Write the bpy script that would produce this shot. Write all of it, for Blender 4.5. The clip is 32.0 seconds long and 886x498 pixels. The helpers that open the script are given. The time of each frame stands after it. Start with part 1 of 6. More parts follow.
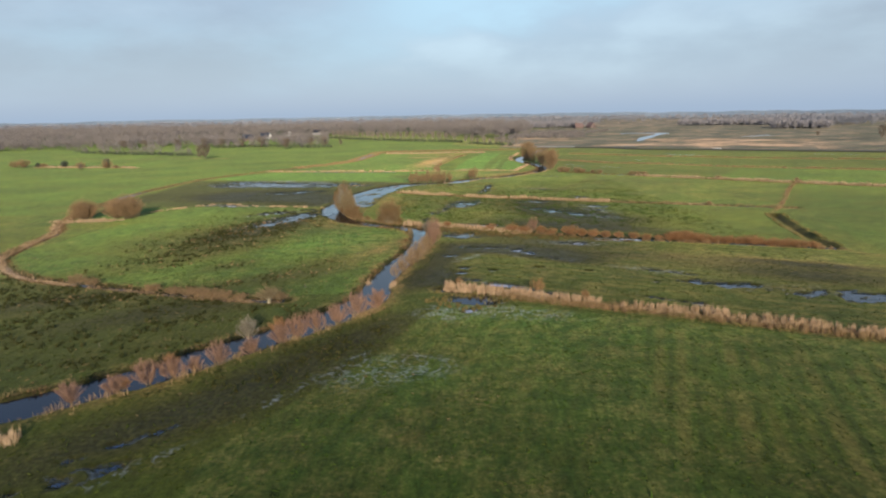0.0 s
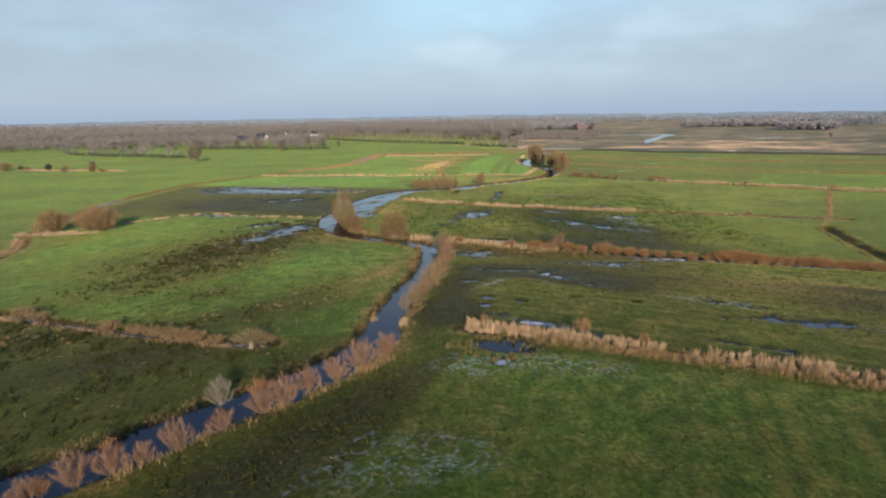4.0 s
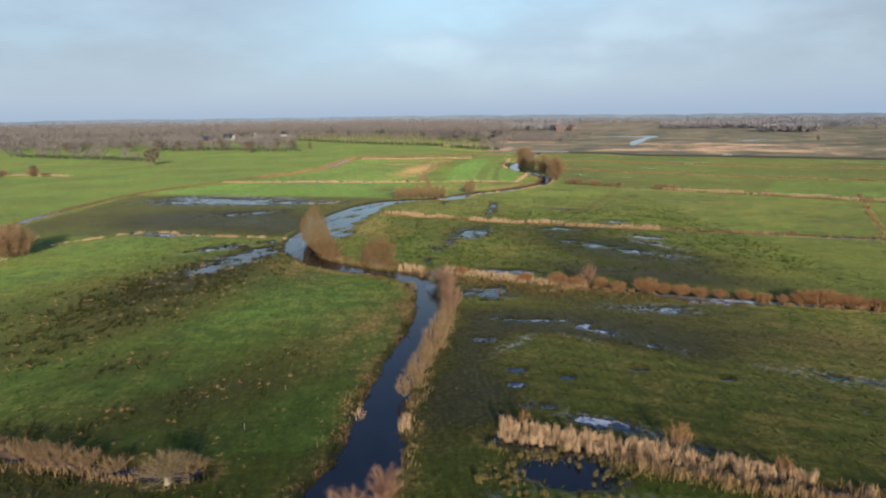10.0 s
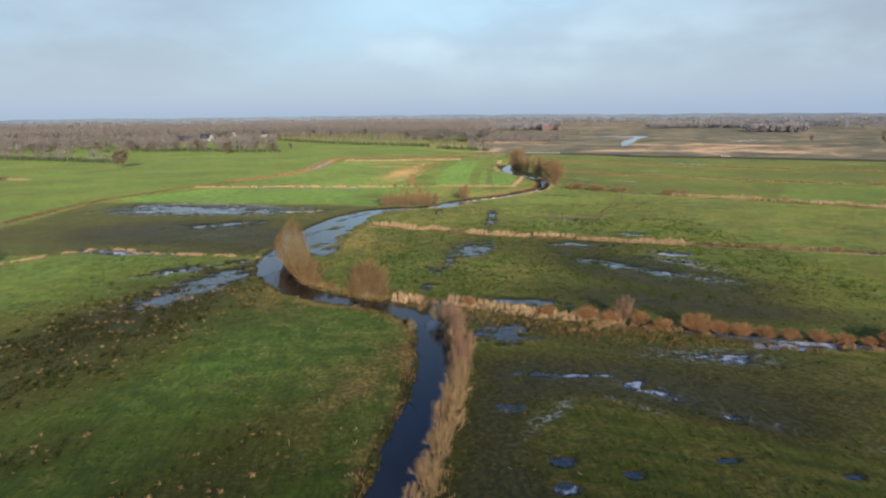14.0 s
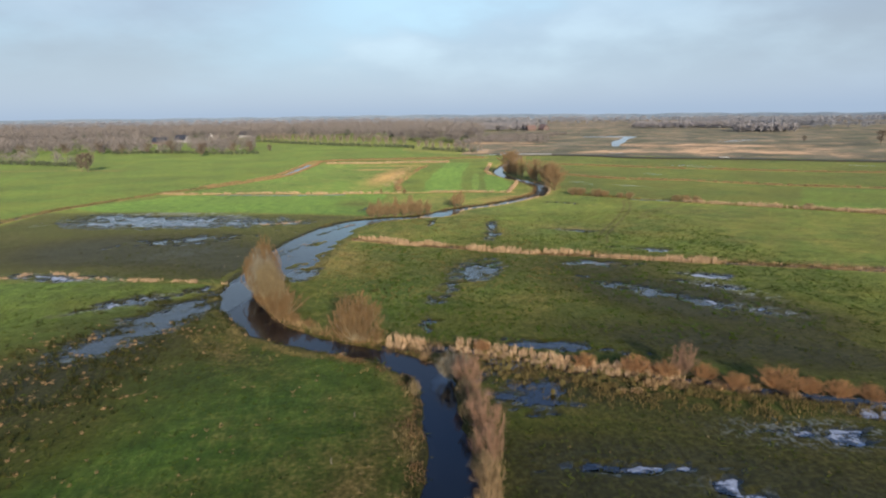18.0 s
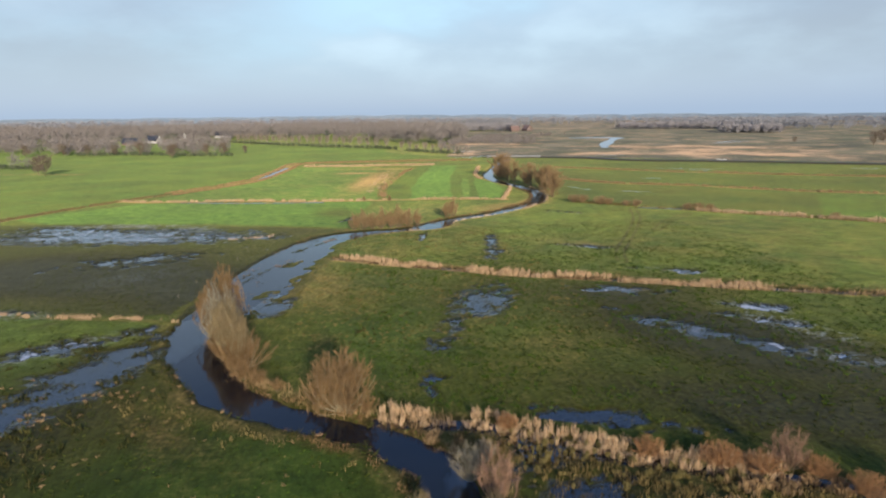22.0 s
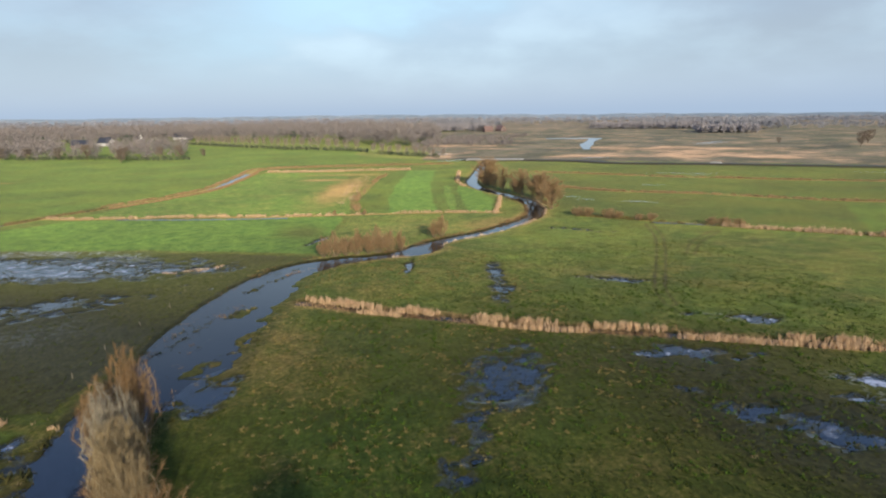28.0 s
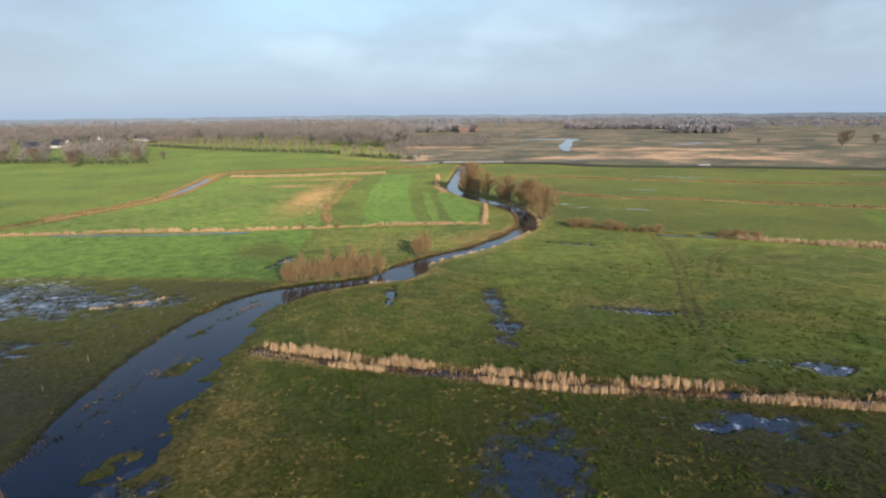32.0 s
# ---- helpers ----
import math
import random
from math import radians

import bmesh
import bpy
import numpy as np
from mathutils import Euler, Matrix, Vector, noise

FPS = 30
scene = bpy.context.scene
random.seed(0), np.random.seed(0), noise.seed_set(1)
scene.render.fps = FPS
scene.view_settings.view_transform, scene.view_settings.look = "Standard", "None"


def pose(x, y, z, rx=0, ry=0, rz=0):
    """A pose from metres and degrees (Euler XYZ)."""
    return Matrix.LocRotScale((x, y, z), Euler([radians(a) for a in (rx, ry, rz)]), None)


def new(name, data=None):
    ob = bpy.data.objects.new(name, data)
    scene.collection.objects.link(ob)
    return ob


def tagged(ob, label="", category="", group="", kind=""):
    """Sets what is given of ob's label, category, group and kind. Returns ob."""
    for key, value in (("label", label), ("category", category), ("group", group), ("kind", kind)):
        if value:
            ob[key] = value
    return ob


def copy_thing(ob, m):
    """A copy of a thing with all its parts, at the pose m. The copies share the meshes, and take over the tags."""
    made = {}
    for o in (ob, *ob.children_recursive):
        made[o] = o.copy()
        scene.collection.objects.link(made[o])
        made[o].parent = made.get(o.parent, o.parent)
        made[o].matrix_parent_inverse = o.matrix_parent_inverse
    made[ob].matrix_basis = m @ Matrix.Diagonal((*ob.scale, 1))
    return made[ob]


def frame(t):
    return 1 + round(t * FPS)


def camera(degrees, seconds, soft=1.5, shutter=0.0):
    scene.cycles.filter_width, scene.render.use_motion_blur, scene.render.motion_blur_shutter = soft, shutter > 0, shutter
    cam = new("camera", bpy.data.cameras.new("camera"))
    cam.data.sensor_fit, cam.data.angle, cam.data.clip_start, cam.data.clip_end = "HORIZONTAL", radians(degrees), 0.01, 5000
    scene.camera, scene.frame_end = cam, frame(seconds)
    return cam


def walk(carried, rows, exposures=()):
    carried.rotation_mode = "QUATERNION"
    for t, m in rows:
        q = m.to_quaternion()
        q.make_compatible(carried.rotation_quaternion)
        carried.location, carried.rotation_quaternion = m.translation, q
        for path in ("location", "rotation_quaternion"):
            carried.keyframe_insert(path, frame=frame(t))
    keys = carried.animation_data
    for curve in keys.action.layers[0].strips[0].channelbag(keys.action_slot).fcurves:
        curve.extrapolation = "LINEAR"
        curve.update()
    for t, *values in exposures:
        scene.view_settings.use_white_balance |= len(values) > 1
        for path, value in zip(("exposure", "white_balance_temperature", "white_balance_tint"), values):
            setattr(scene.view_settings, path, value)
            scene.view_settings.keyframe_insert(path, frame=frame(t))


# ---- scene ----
cam = camera(72.9, 32.0, soft=2.1)
METRES, EYE, TILT, LEAN, TURN = 159.6, 30.0, 0.0, 0.0, 0.0
ROWS = [
    (0.0, 0.0, 0.0, 0.0, -0.3, -12.7, 1.35),
    (0.5, -0.0026, 0.0154, -0.0001, -0.3, -12.68, 1.35),
    (1.0, -0.0053, 0.0307, -0.0001, -0.31, -12.67, 1.35),
    (1.5, -0.0079, 0.046, -0.0001, -0.31, -12.66, 1.34),
    (2.0, -0.0105, 0.0613, -0.0002, -0.31, -12.65, 1.34),
    (2.5, -0.0133, 0.0766, -0.0001, -0.31, -12.64, 1.33),
    (3.0, -0.0159, 0.0919, -0.0001, -0.32, -12.63, 1.33),
    (3.5, -0.0185, 0.1072, -0.0001, -0.38, -12.61, 1.32),
    (5.5, -0.0288, 0.1686, 0.0005, -1.09, -12.64, 1.2),
    (6.0, -0.031, 0.184, 0.0005, -1.26, -12.63, 1.2),
    (6.5, -0.0334, 0.1994, 0.0007, -1.42, -12.63, 1.19),
    (7.0, -0.0356, 0.2148, 0.0005, -1.6, -12.63, 1.19),
    (7.5, -0.0378, 0.2301, 0.0007, -1.91, -12.63, 1.16),
    (8.0, -0.0399, 0.2454, 0.001, -2.2, -12.65, 1.12),
    (8.5, -0.042, 0.2611, 0.0008, -2.44, -12.65, 1.11),
    (9.0, -0.0442, 0.2764, 0.0011, -2.66, -12.65, 1.08),
    (9.5, -0.0462, 0.2918, 0.0011, -2.86, -12.65, 1.06),
    (10.0, -0.0482, 0.3073, 0.0012, -3.04, -12.65, 1.02),
    (10.5, -0.0501, 0.3227, 0.0015, -3.24, -12.66, 1.01),
    (11.0, -0.0519, 0.3383, 0.0016, -3.45, -12.67, 1.0),
    (11.5, -0.0537, 0.3542, 0.0018, -3.67, -12.68, 0.98),
    (12.0, -0.0553, 0.3698, 0.0018, -3.88, -12.69, 0.97),
    (12.5, -0.0569, 0.3856, 0.0018, -4.09, -12.7, 0.95),
    (13.0, -0.0585, 0.4013, 0.002, -4.28, -12.71, 0.95),
    (13.5, -0.0599, 0.417, 0.002, -4.47, -12.72, 0.96),
    (14.0, -0.0615, 0.4326, 0.002, -4.67, -12.73, 0.95),
    (14.5, -0.0629, 0.4484, 0.002, -4.87, -12.73, 0.95),
    (16.5, -0.0679, 0.5117, 0.0013, -5.73, -12.72, 1.0),
    (17.0, -0.069, 0.5273, 0.0013, -5.95, -12.74, 1.01),
    (17.5, -0.07, 0.543, 0.0013, -6.15, -12.74, 1.03),
    (18.0, -0.0706, 0.5586, 0.0015, -6.35, -12.75, 1.04),
    (18.5, -0.0713, 0.5744, 0.0013, -6.56, -12.76, 1.04),
    (19.0, -0.072, 0.5903, 0.0012, -6.78, -12.75, 1.04),
    (19.5, -0.0725, 0.6059, 0.0012, -6.99, -12.74, 1.04),
    (20.0, -0.0731, 0.6216, 0.0014, -7.23, -12.75, 1.01),
    (20.5, -0.0737, 0.6376, 0.0012, -7.48, -12.75, 0.98),
    (21.0, -0.0743, 0.6533, 0.0013, -7.72, -12.76, 0.97),
    (21.5, -0.0749, 0.6689, 0.0014, -7.96, -12.78, 0.95),
    (22.0, -0.0751, 0.6846, 0.0013, -8.2, -12.76, 0.94),
    (22.5, -0.0754, 0.7001, 0.0013, -8.42, -12.76, 0.94),
    (23.0, -0.0755, 0.7157, 0.0013, -8.64, -12.77, 0.93),
    (23.5, -0.0756, 0.7314, 0.0013, -8.86, -12.77, 0.94),
    (24.0, -0.0757, 0.7471, 0.0012, -9.08, -12.76, 0.95),
    (24.5, -0.0759, 0.7627, 0.0012, -9.3, -12.75, 0.95),
    (25.0, -0.0759, 0.7782, 0.0012, -9.51, -12.75, 0.95),
    (25.5, -0.0759, 0.7938, 0.0013, -9.75, -12.75, 0.95),
    (27.5, -0.0756, 0.8552, 0.0028, -10.85, -12.82, 0.98),
    (28.0, -0.075, 0.8707, 0.0028, -11.12, -12.82, 0.98),
    (28.5, -0.0743, 0.8864, 0.0027, -11.39, -12.82, 0.98),
    (29.0, -0.0735, 0.9018, 0.0027, -11.71, -12.83, 0.98),
    (29.5, -0.0727, 0.9172, 0.0026, -12.05, -12.82, 0.98),
    (30.0, -0.0717, 0.9327, 0.0026, -12.42, -12.83, 0.98),
    (30.5, -0.0707, 0.9482, 0.0025, -12.77, -12.82, 0.99),
    (31.0, -0.0696, 0.9637, 0.0025, -13.1, -12.83, 0.98),
    (31.5, -0.0683, 0.9793, 0.0026, -13.44, -12.82, 0.97),
    (32.0, -0.0671, 0.9947, 0.0028, -13.78, -12.83, 0.96),
]
walk(cam, [(t, pose(0, 0, EYE, TILT, LEAN, TURN) @ pose(METRES * x, METRES * y, METRES * z, 90 + pitch, roll, yaw)) for t, x, y, z, yaw, pitch, roll in ROWS],
     exposures=[(0.0, -0.02, 6180, 10), (9.0, 0.0, 6180, 10), (18.0, 0.08, 6180, 10), (25.0, 0.15, 6180, 10), (32.0, 0.13, 6180, 10)])

# world, sun and exposure
SUN_AZ = math.atan2(-0.99, 0.14)
SUN_EL = radians(16)
WATER = -0.25
sun_from = Vector((math.cos(SUN_AZ) * math.cos(SUN_EL), math.sin(SUN_AZ) * math.cos(SUN_EL), math.sin(SUN_EL)))
sun = new("sun", bpy.data.lights.new("sun", "SUN"))
sun.data.energy, sun.data.angle, sun.data.color = 4.7, radians(4.0), (1.0, 0.84, 0.63)
sun.rotation_euler = sun_from.to_track_quat("Z", "Y").to_euler()


class Tree:
    """A short way to write a node tree."""

    def __init__(self, tree):
        self.t = tree
        tree.nodes.clear()

    def node(self, kind, props=None, **inputs):
        n = self.t.nodes.new(kind)
        for k, v in (props or {}).items():
            if k == "operation":
                n.operation = v
            elif k == "use_clamp":
                n.use_clamp = v
            elif k == "attribute_name":
                n.attribute_name = v
            elif k == "data_type":
                n.data_type = v
            elif k == "interpolation_type":
                n.interpolation_type = v
        for k, v in inputs.items():
            key = int(k[1:]) if k[0] == "i" and k[1:].isdigit() else k.replace("_", " ")
            self.put(n.inputs[key], v)
        return n

    def put(self, socket, v):
        if isinstance(v, bpy.types.NodeSocket):
            self.t.links.new(v, socket)
        elif isinstance(v, tuple) and len(v) == 3 and socket.type == "RGBA":
            socket.default_value = (*v, 1)
        else:
            socket.default_value = v

    def math(self, op, a, b=0.0, clamp=False):
        return self.node("ShaderNodeMath", {"operation": op, "use_clamp": clamp}, i0=a, i1=b).outputs[0]

    def mix(self, f, a, b):
        n = self.node("ShaderNodeMix", {"data_type": "RGBA"})
        self.put(n.inputs[0], f), self.put(n.inputs[6], a), self.put(n.inputs[7], b)
        return n.outputs[2]

    def noise(self, vec, scale, detail=3.0, rough=0.6):
        return self.node("ShaderNodeTexNoise", None, Vector=vec, Scale=scale, Detail=detail, Roughness=rough).outputs[0]

    def ramp(self, v, lo, hi, a=0.0, b=1.0):
        n = self.node("ShaderNodeMapRange", {"interpolation_type": "SMOOTHSTEP"})
        for i, q in enumerate((v, lo, hi, a, b)):
            self.put(n.inputs[i], q)
        return n.outputs[0]


# sky: clear low winter sky under broken, thin cloud
world = bpy.data.worlds.new("sky")
scene.world = world
world.use_nodes = True
W = Tree(world.node_tree)
sky = W.node("ShaderNodeTexSky")
sky.sky_type, sky.sun_disc, sky.sun_elevation, sky.sun_rotation, sky.dust_density = "NISHITA", False, SUN_EL, math.pi / 2 - SUN_AZ, 1.5
coord = W.node("ShaderNodeTexCoord").outputs["Generated"]
xyz = W.node("ShaderNodeSeparateXYZ", None, Vector=coord)
up = W.math("MAXIMUM", xyz.outputs[2], 0.0)
low = W.math("ADD", up, 0.30)
flat = W.node("ShaderNodeCombineXYZ", None, X=W.math("DIVIDE", xyz.outputs[0], low), Y=W.math("DIVIDE", xyz.outputs[1], low), Z=3.7).outputs[0]
cloud = W.noise(flat, 1.15, 6.0, 0.52)
cover = W.ramp(cloud, 0.30, 0.53, 0.0, 0.94)
shade = W.ramp(W.noise(flat, 2.3, 6.0, 0.5), 0.3, 0.75)
grey = W.mix(shade, (0.43, 0.53, 0.65), (0.62, 0.77, 0.88))
grey = W.mix(W.ramp(up, 0.17, 0.48), grey, (0.19, 0.29, 0.54))
haze = W.ramp(up, 0.0, 0.12, 1.0, 0.0)
clear = W.mix(W.ramp(up, 0.02, 0.22), (0.48, 0.66, 0.81), (0.585, 0.845, 0.985))
clear = W.mix(W.ramp(up, 0.19, 0.5), clear, (0.14, 0.30, 0.70))
blend = W.mix(cover, clear, grey)
aside = W.math("ABSOLUTE", W.math("SUBTRACT", xyz.outputs[0], 0.14))
thick = W.math("MULTIPLY", W.ramp(aside, 0.06, 0.52), W.ramp(W.noise(flat, 1.7, 5.0, 0.55), 0.28, 0.62, 0.35, 1.0))
thick = W.math("MULTIPLY", thick, W.ramp(up, 0.2, 0.45, 0.96, 0.0))
blend = W.mix(thick, blend, (0.375, 0.435, 0.525))
blend = W.mix(haze, blend, (0.43, 0.55, 0.72))
bg_sky = W.node("ShaderNodeBackground", None, Color=sky.outputs[0], Strength=0.03).outputs[0]
bg_cloud = W.node("ShaderNodeBackground", None, Color=blend, Strength=0.80).outputs[0]
both = W.node("ShaderNodeAddShader")
W.put(both.inputs[0], bg_sky), W.put(both.inputs[1], bg_cloud)
W.node("ShaderNodeOutputWorld", None, Surface=both.outputs[0])


# materials
def material(name, fill):
    m = bpy.data.materials.new(name)
    m.use_nodes = True
    t = Tree(m.node_tree)
    shader = fill(t)
    t.node("ShaderNodeOutputMaterial", None, Surface=shader)
    return m


def surface(t, color, rough=0.85, bump=None, strength=0.3, dist=0.1, spec=0.25, metal=0.0):
    n = t.node("ShaderNodeBsdfPrincipled", None, Base_Color=color, Roughness=rough, Metallic=metal)
    t.put(n.inputs["Specular IOR Level"], spec)
    if bump is not None:
        t.put(n.inputs["Normal"], t.node("ShaderNodeBump", None, Height=bump, Strength=strength, Distance=dist).outputs[0])
    return n.outputs[0]


def plant(name, a, b, c=None, rough=0.8):
    """Stems and leaves: every piece takes its own tone, every bush leans a little."""
    def fill(t):
        isl = t.node("ShaderNodeNewGeometry").outputs["Random Per Island"]
        col = t.mix(isl, a, b)
        own = t.node("ShaderNodeObjectInfo").outputs["Random"]
        if c:
            col = t.mix(t.math("MULTIPLY", own, 0.6), col, c)
        pos = t.node("ShaderNodeTexCoord").outputs["Object"]
        v = t.ramp(t.noise(pos, 0.9, 3), 0.25, 0.75, 0.72, 1.2)
        col = t.node("ShaderNodeVectorMath", {"operation": "SCALE"}, i0=col, Scale=v).outputs[0]
        return surface(t, col, rough, spec=0.15)
    return material(name, fill)


def plain(name, a, b, scale=2.0, rough=0.8, bump=0.3, metal=0.0):
    def fill(t):
        pos = t.node("ShaderNodeTexCoord").outputs["Object"]
        n1, n2 = t.noise(pos, scale, 5), t.noise(pos, scale * 7, 3)
        col = t.mix(t.ramp(n1, 0.3, 0.7), a, b)
        col = t.mix(t.ramp(n2, 0.35, 0.75, 0.0, 0.35), col, tuple(0.6 * q for q in a))
        return surface(t, col, rough, n2, bump, 0.05, 0.3, metal)
    return material(name, fill)


def ground_fill(t):
    pos = t.node("ShaderNodeTexCoord").outputs["Object"]
    zone = t.node("ShaderNodeAttribute", {"attribute_name": "zone"})
    rgb = t.node("ShaderNodeSeparateColor", None, Color=zone.outputs["Color"])
    wet, lush, dry = rgb.outputs
    row = t.node("ShaderNodeSeparateXYZ", None, Vector=t.node("ShaderNodeAttribute", {"attribute_name": "furrow"}).outputs["Vector"])
    big, mid, fine, tiny = t.noise(pos, 0.045, 4), t.noise(pos, 0.33, 5, 0.65), t.noise(pos, 1.7, 4, 0.7), t.noise(pos, 6.5, 3, 0.7)
    # dead grass and live grass
    live = t.mix(t.ramp(big, 0.3, 0.7), (0.023, 0.033, 0.003), (0.043, 0.048, 0.004))
    rich = t.mix(t.ramp(mid, 0.3, 0.7), (0.025, 0.054, 0.006), (0.049, 0.081, 0.010))
    lushn = t.math("ADD", lush, t.math("MULTIPLY", t.math("SUBTRACT", t.noise(pos, 0.075, 4, 0.65), 0.5), 0.7))
    lushn = t.ramp(t.math("ADD", lushn, t.math("MULTIPLY", t.math("SUBTRACT", mid, 0.5), 0.28)), 0.0, 1.0)
    col = t.mix(lushn, live, rich)
    slow = t.noise(pos, 0.02, 6, 0.6)
    marsh = t.mix(t.ramp(slow, 0.35, 0.65), (0.040, 0.040, 0.031), (0.076, 0.064, 0.049))
    col = t.mix(t.math("MULTIPLY", zone.outputs["Alpha"], t.ramp(big, 0.25, 0.6, 0.55, 1.0)), col, marsh)
    straw = t.mix(t.ramp(fine, 0.3, 0.7), (0.090, 0.056, 0.018), (0.18, 0.12, 0.042))
    straw = t.mix(t.math("MULTIPLY", zone.outputs["Alpha"], 0.85), straw, (0.29, 0.19, 0.125))
    fleck = t.math("MULTIPLY", zone.outputs["Alpha"], t.math("SUBTRACT", t.noise(pos, 0.035, 5, 0.6), 0.5))
    dryn = t.math("ADD", dry, t.math("MULTIPLY", t.math("SUBTRACT", mid, 0.5), 0.6))
    dryn = t.math("ADD", dryn, t.math("MULTIPLY", t.math("SUBTRACT", t.noise(pos, 0.13, 4, 0.65), 0.5), 0.9))
    dryn = t.math("ADD", dryn, t.math("MULTIPLY", fleck, 3.2))
    dryn = t.math("ADD", dryn, t.math("MULTIPLY", t.math("SUBTRACT", fine, 0.5), 0.7))
    col = t.mix(t.ramp(dryn, 0.15, 1.1), col, straw)
    # mown rows and wheel tracks
    wob = t.math("ADD", row.outputs[0], t.math("MULTIPLY", mid, 0.5))
    rows = t.node("ShaderNodeMath", {"operation": "SINE"}, i0=t.math("MULTIPLY", wob, 2.285)).outputs[0]
    rows2 = t.node("ShaderNodeMath", {"operation": "SINE"}, i0=t.math("MULTIPLY", wob, 0.83)).outputs[0]
    amp = t.math("MULTIPLY", row.outputs[1], t.ramp(t.noise(pos, 0.09, 3), 0.3, 0.65))
    rowf = t.math("MULTIPLY", t.ramp(t.math("ADD", rows, t.math("MULTIPLY", rows2, 0.8)), -0.4, 1.6), amp)
    col = t.mix(t.math("MULTIPLY", rowf, 0.42), col, (0.095, 0.074, 0.018))
    col = t.mix(t.math("MULTIPLY", t.math("MULTIPLY", t.ramp(rows, -0.55, -0.95), amp), 0.38), col, (0.014, 0.020, 0.003))
    # wet ground
    wetn = t.math("ADD", wet, t.math("MULTIPLY", t.math("SUBTRACT", mid, 0.5), 0.4))
    wetn = t.math("ADD", wetn, t.math("MULTIPLY", t.math("SUBTRACT", big, 0.5), 0.5))
    mud = t.mix(t.ramp(fine, 0.3, 0.75), (0.028, 0.025, 0.007), (0.055, 0.052, 0.014))
    col = t.mix(t.ramp(wetn, 0.15, 0.85, 0.0, 0.93), col, mud)
    # tufts: light tips, dark hollows
    tuft = t.math("ADD", t.math("MULTIPLY", fine, 0.6), t.math("MULTIPLY", tiny, 0.4))
    turned = t.node("ShaderNodeMapping", None, Vector=pos, Rotation=(0, 0, radians(24)), Scale=(1.9, 0.42, 1.0)).outputs[0]
    streak = t.noise(turned, 1.0, 4, 0.65)
    val = t.ramp(tuft, 0.33, 0.68, 0.72, 1.25)
    val = t.math("MULTIPLY", val, t.ramp(streak, 0.3, 0.7, 0.80, 1.20))
    val = t.math("MULTIPLY", val, t.ramp(slow, 0.36, 0.64, 0.84, 1.14))
    val = t.math("MULTIPLY", val, t.ramp(mid, 0.25, 0.75, 0.88, 1.12))
    col = t.node("ShaderNodeVectorMath", {"operation": "SCALE"}, i0=col, Scale=val).outputs[0]
    # thin ice in a web between the tussocks
    web = t.math("ABSOLUTE", t.math("SUBTRACT", t.noise(pos, 0.42, 4, 0.55), 0.5))
    line = t.ramp(web, 0.0, 0.042, 1.0, 0.0)
    line = t.math("MULTIPLY", t.math("MAXIMUM", line, t.ramp(t.noise(pos, 0.8, 4, 0.6), 0.58, 0.68)), t.ramp(fine, 0.38, 0.6, 0.25, 1.0))
    rime = t.math("MULTIPLY", t.math("MULTIPLY", line, row.outputs[2]), 0.36, True)
    col = t.mix(rime, col, (0.30, 0.34, 0.37))
    # puddles too small to have a shore
    film = t.node("ShaderNodeAttribute", {"attribute_name": "film"}).outputs["Fac"]
    low_ = t.node("ShaderNodeMapping", None, Vector=pos, Scale=(0.55, 1.0, 1.0)).outputs[0]
    dips = t.math("ADD", t.math("MULTIPLY", t.noise(low_, 0.9, 5, 0.65), 0.6), t.math("MULTIPLY", tiny, 0.4))
    film = t.ramp(t.math("ADD", dips, t.math("MULTIPLY", film, 0.27)), 0.68, 0.73)
    col = t.mix(t.math("MULTIPLY", film, 0.55), col, (0.010, 0.012, 0.011))
    rough = t.math("SUBTRACT", t.ramp(wetn, 0.4, 1.0, 0.9, 0.55), t.math("MULTIPLY", film, 0.5))
    tuft = t.math("MULTIPLY", tuft, t.math("SUBTRACT", 1.0, film))
    # grass is a pile of upright blades: seen flat it shows its lit tips
    n = t.node("ShaderNodeBsdfPrincipled", None, Base_Color=col, Roughness=rough)
    t.put(n.inputs["Specular IOR Level"], t.math("ADD", 0.10, t.math("MULTIPLY", film, 0.40)))
    t.put(n.inputs["Sheen Weight"], t.math("MULTIPLY", t.ramp(wetn, 0.2, 0.9, 0.40, 0.12), t.ramp(zone.outputs["Alpha"], 0.0, 1.0, 1.0, 0.55)))
    t.put(n.inputs["Sheen Roughness"], 0.4)
    t.put(n.inputs["Sheen Tint"], t.mix(0.90, (1, 1, 1), t.node("ShaderNodeVectorMath", {"operation": "SCALE"}, i0=col, Scale=8.5).outputs[0]))
    t.put(n.inputs["Normal"], t.node("ShaderNodeBump", None, Height=tuft, Strength=0.5, Distance=0.2).outputs[0])
    return n.outputs[0]


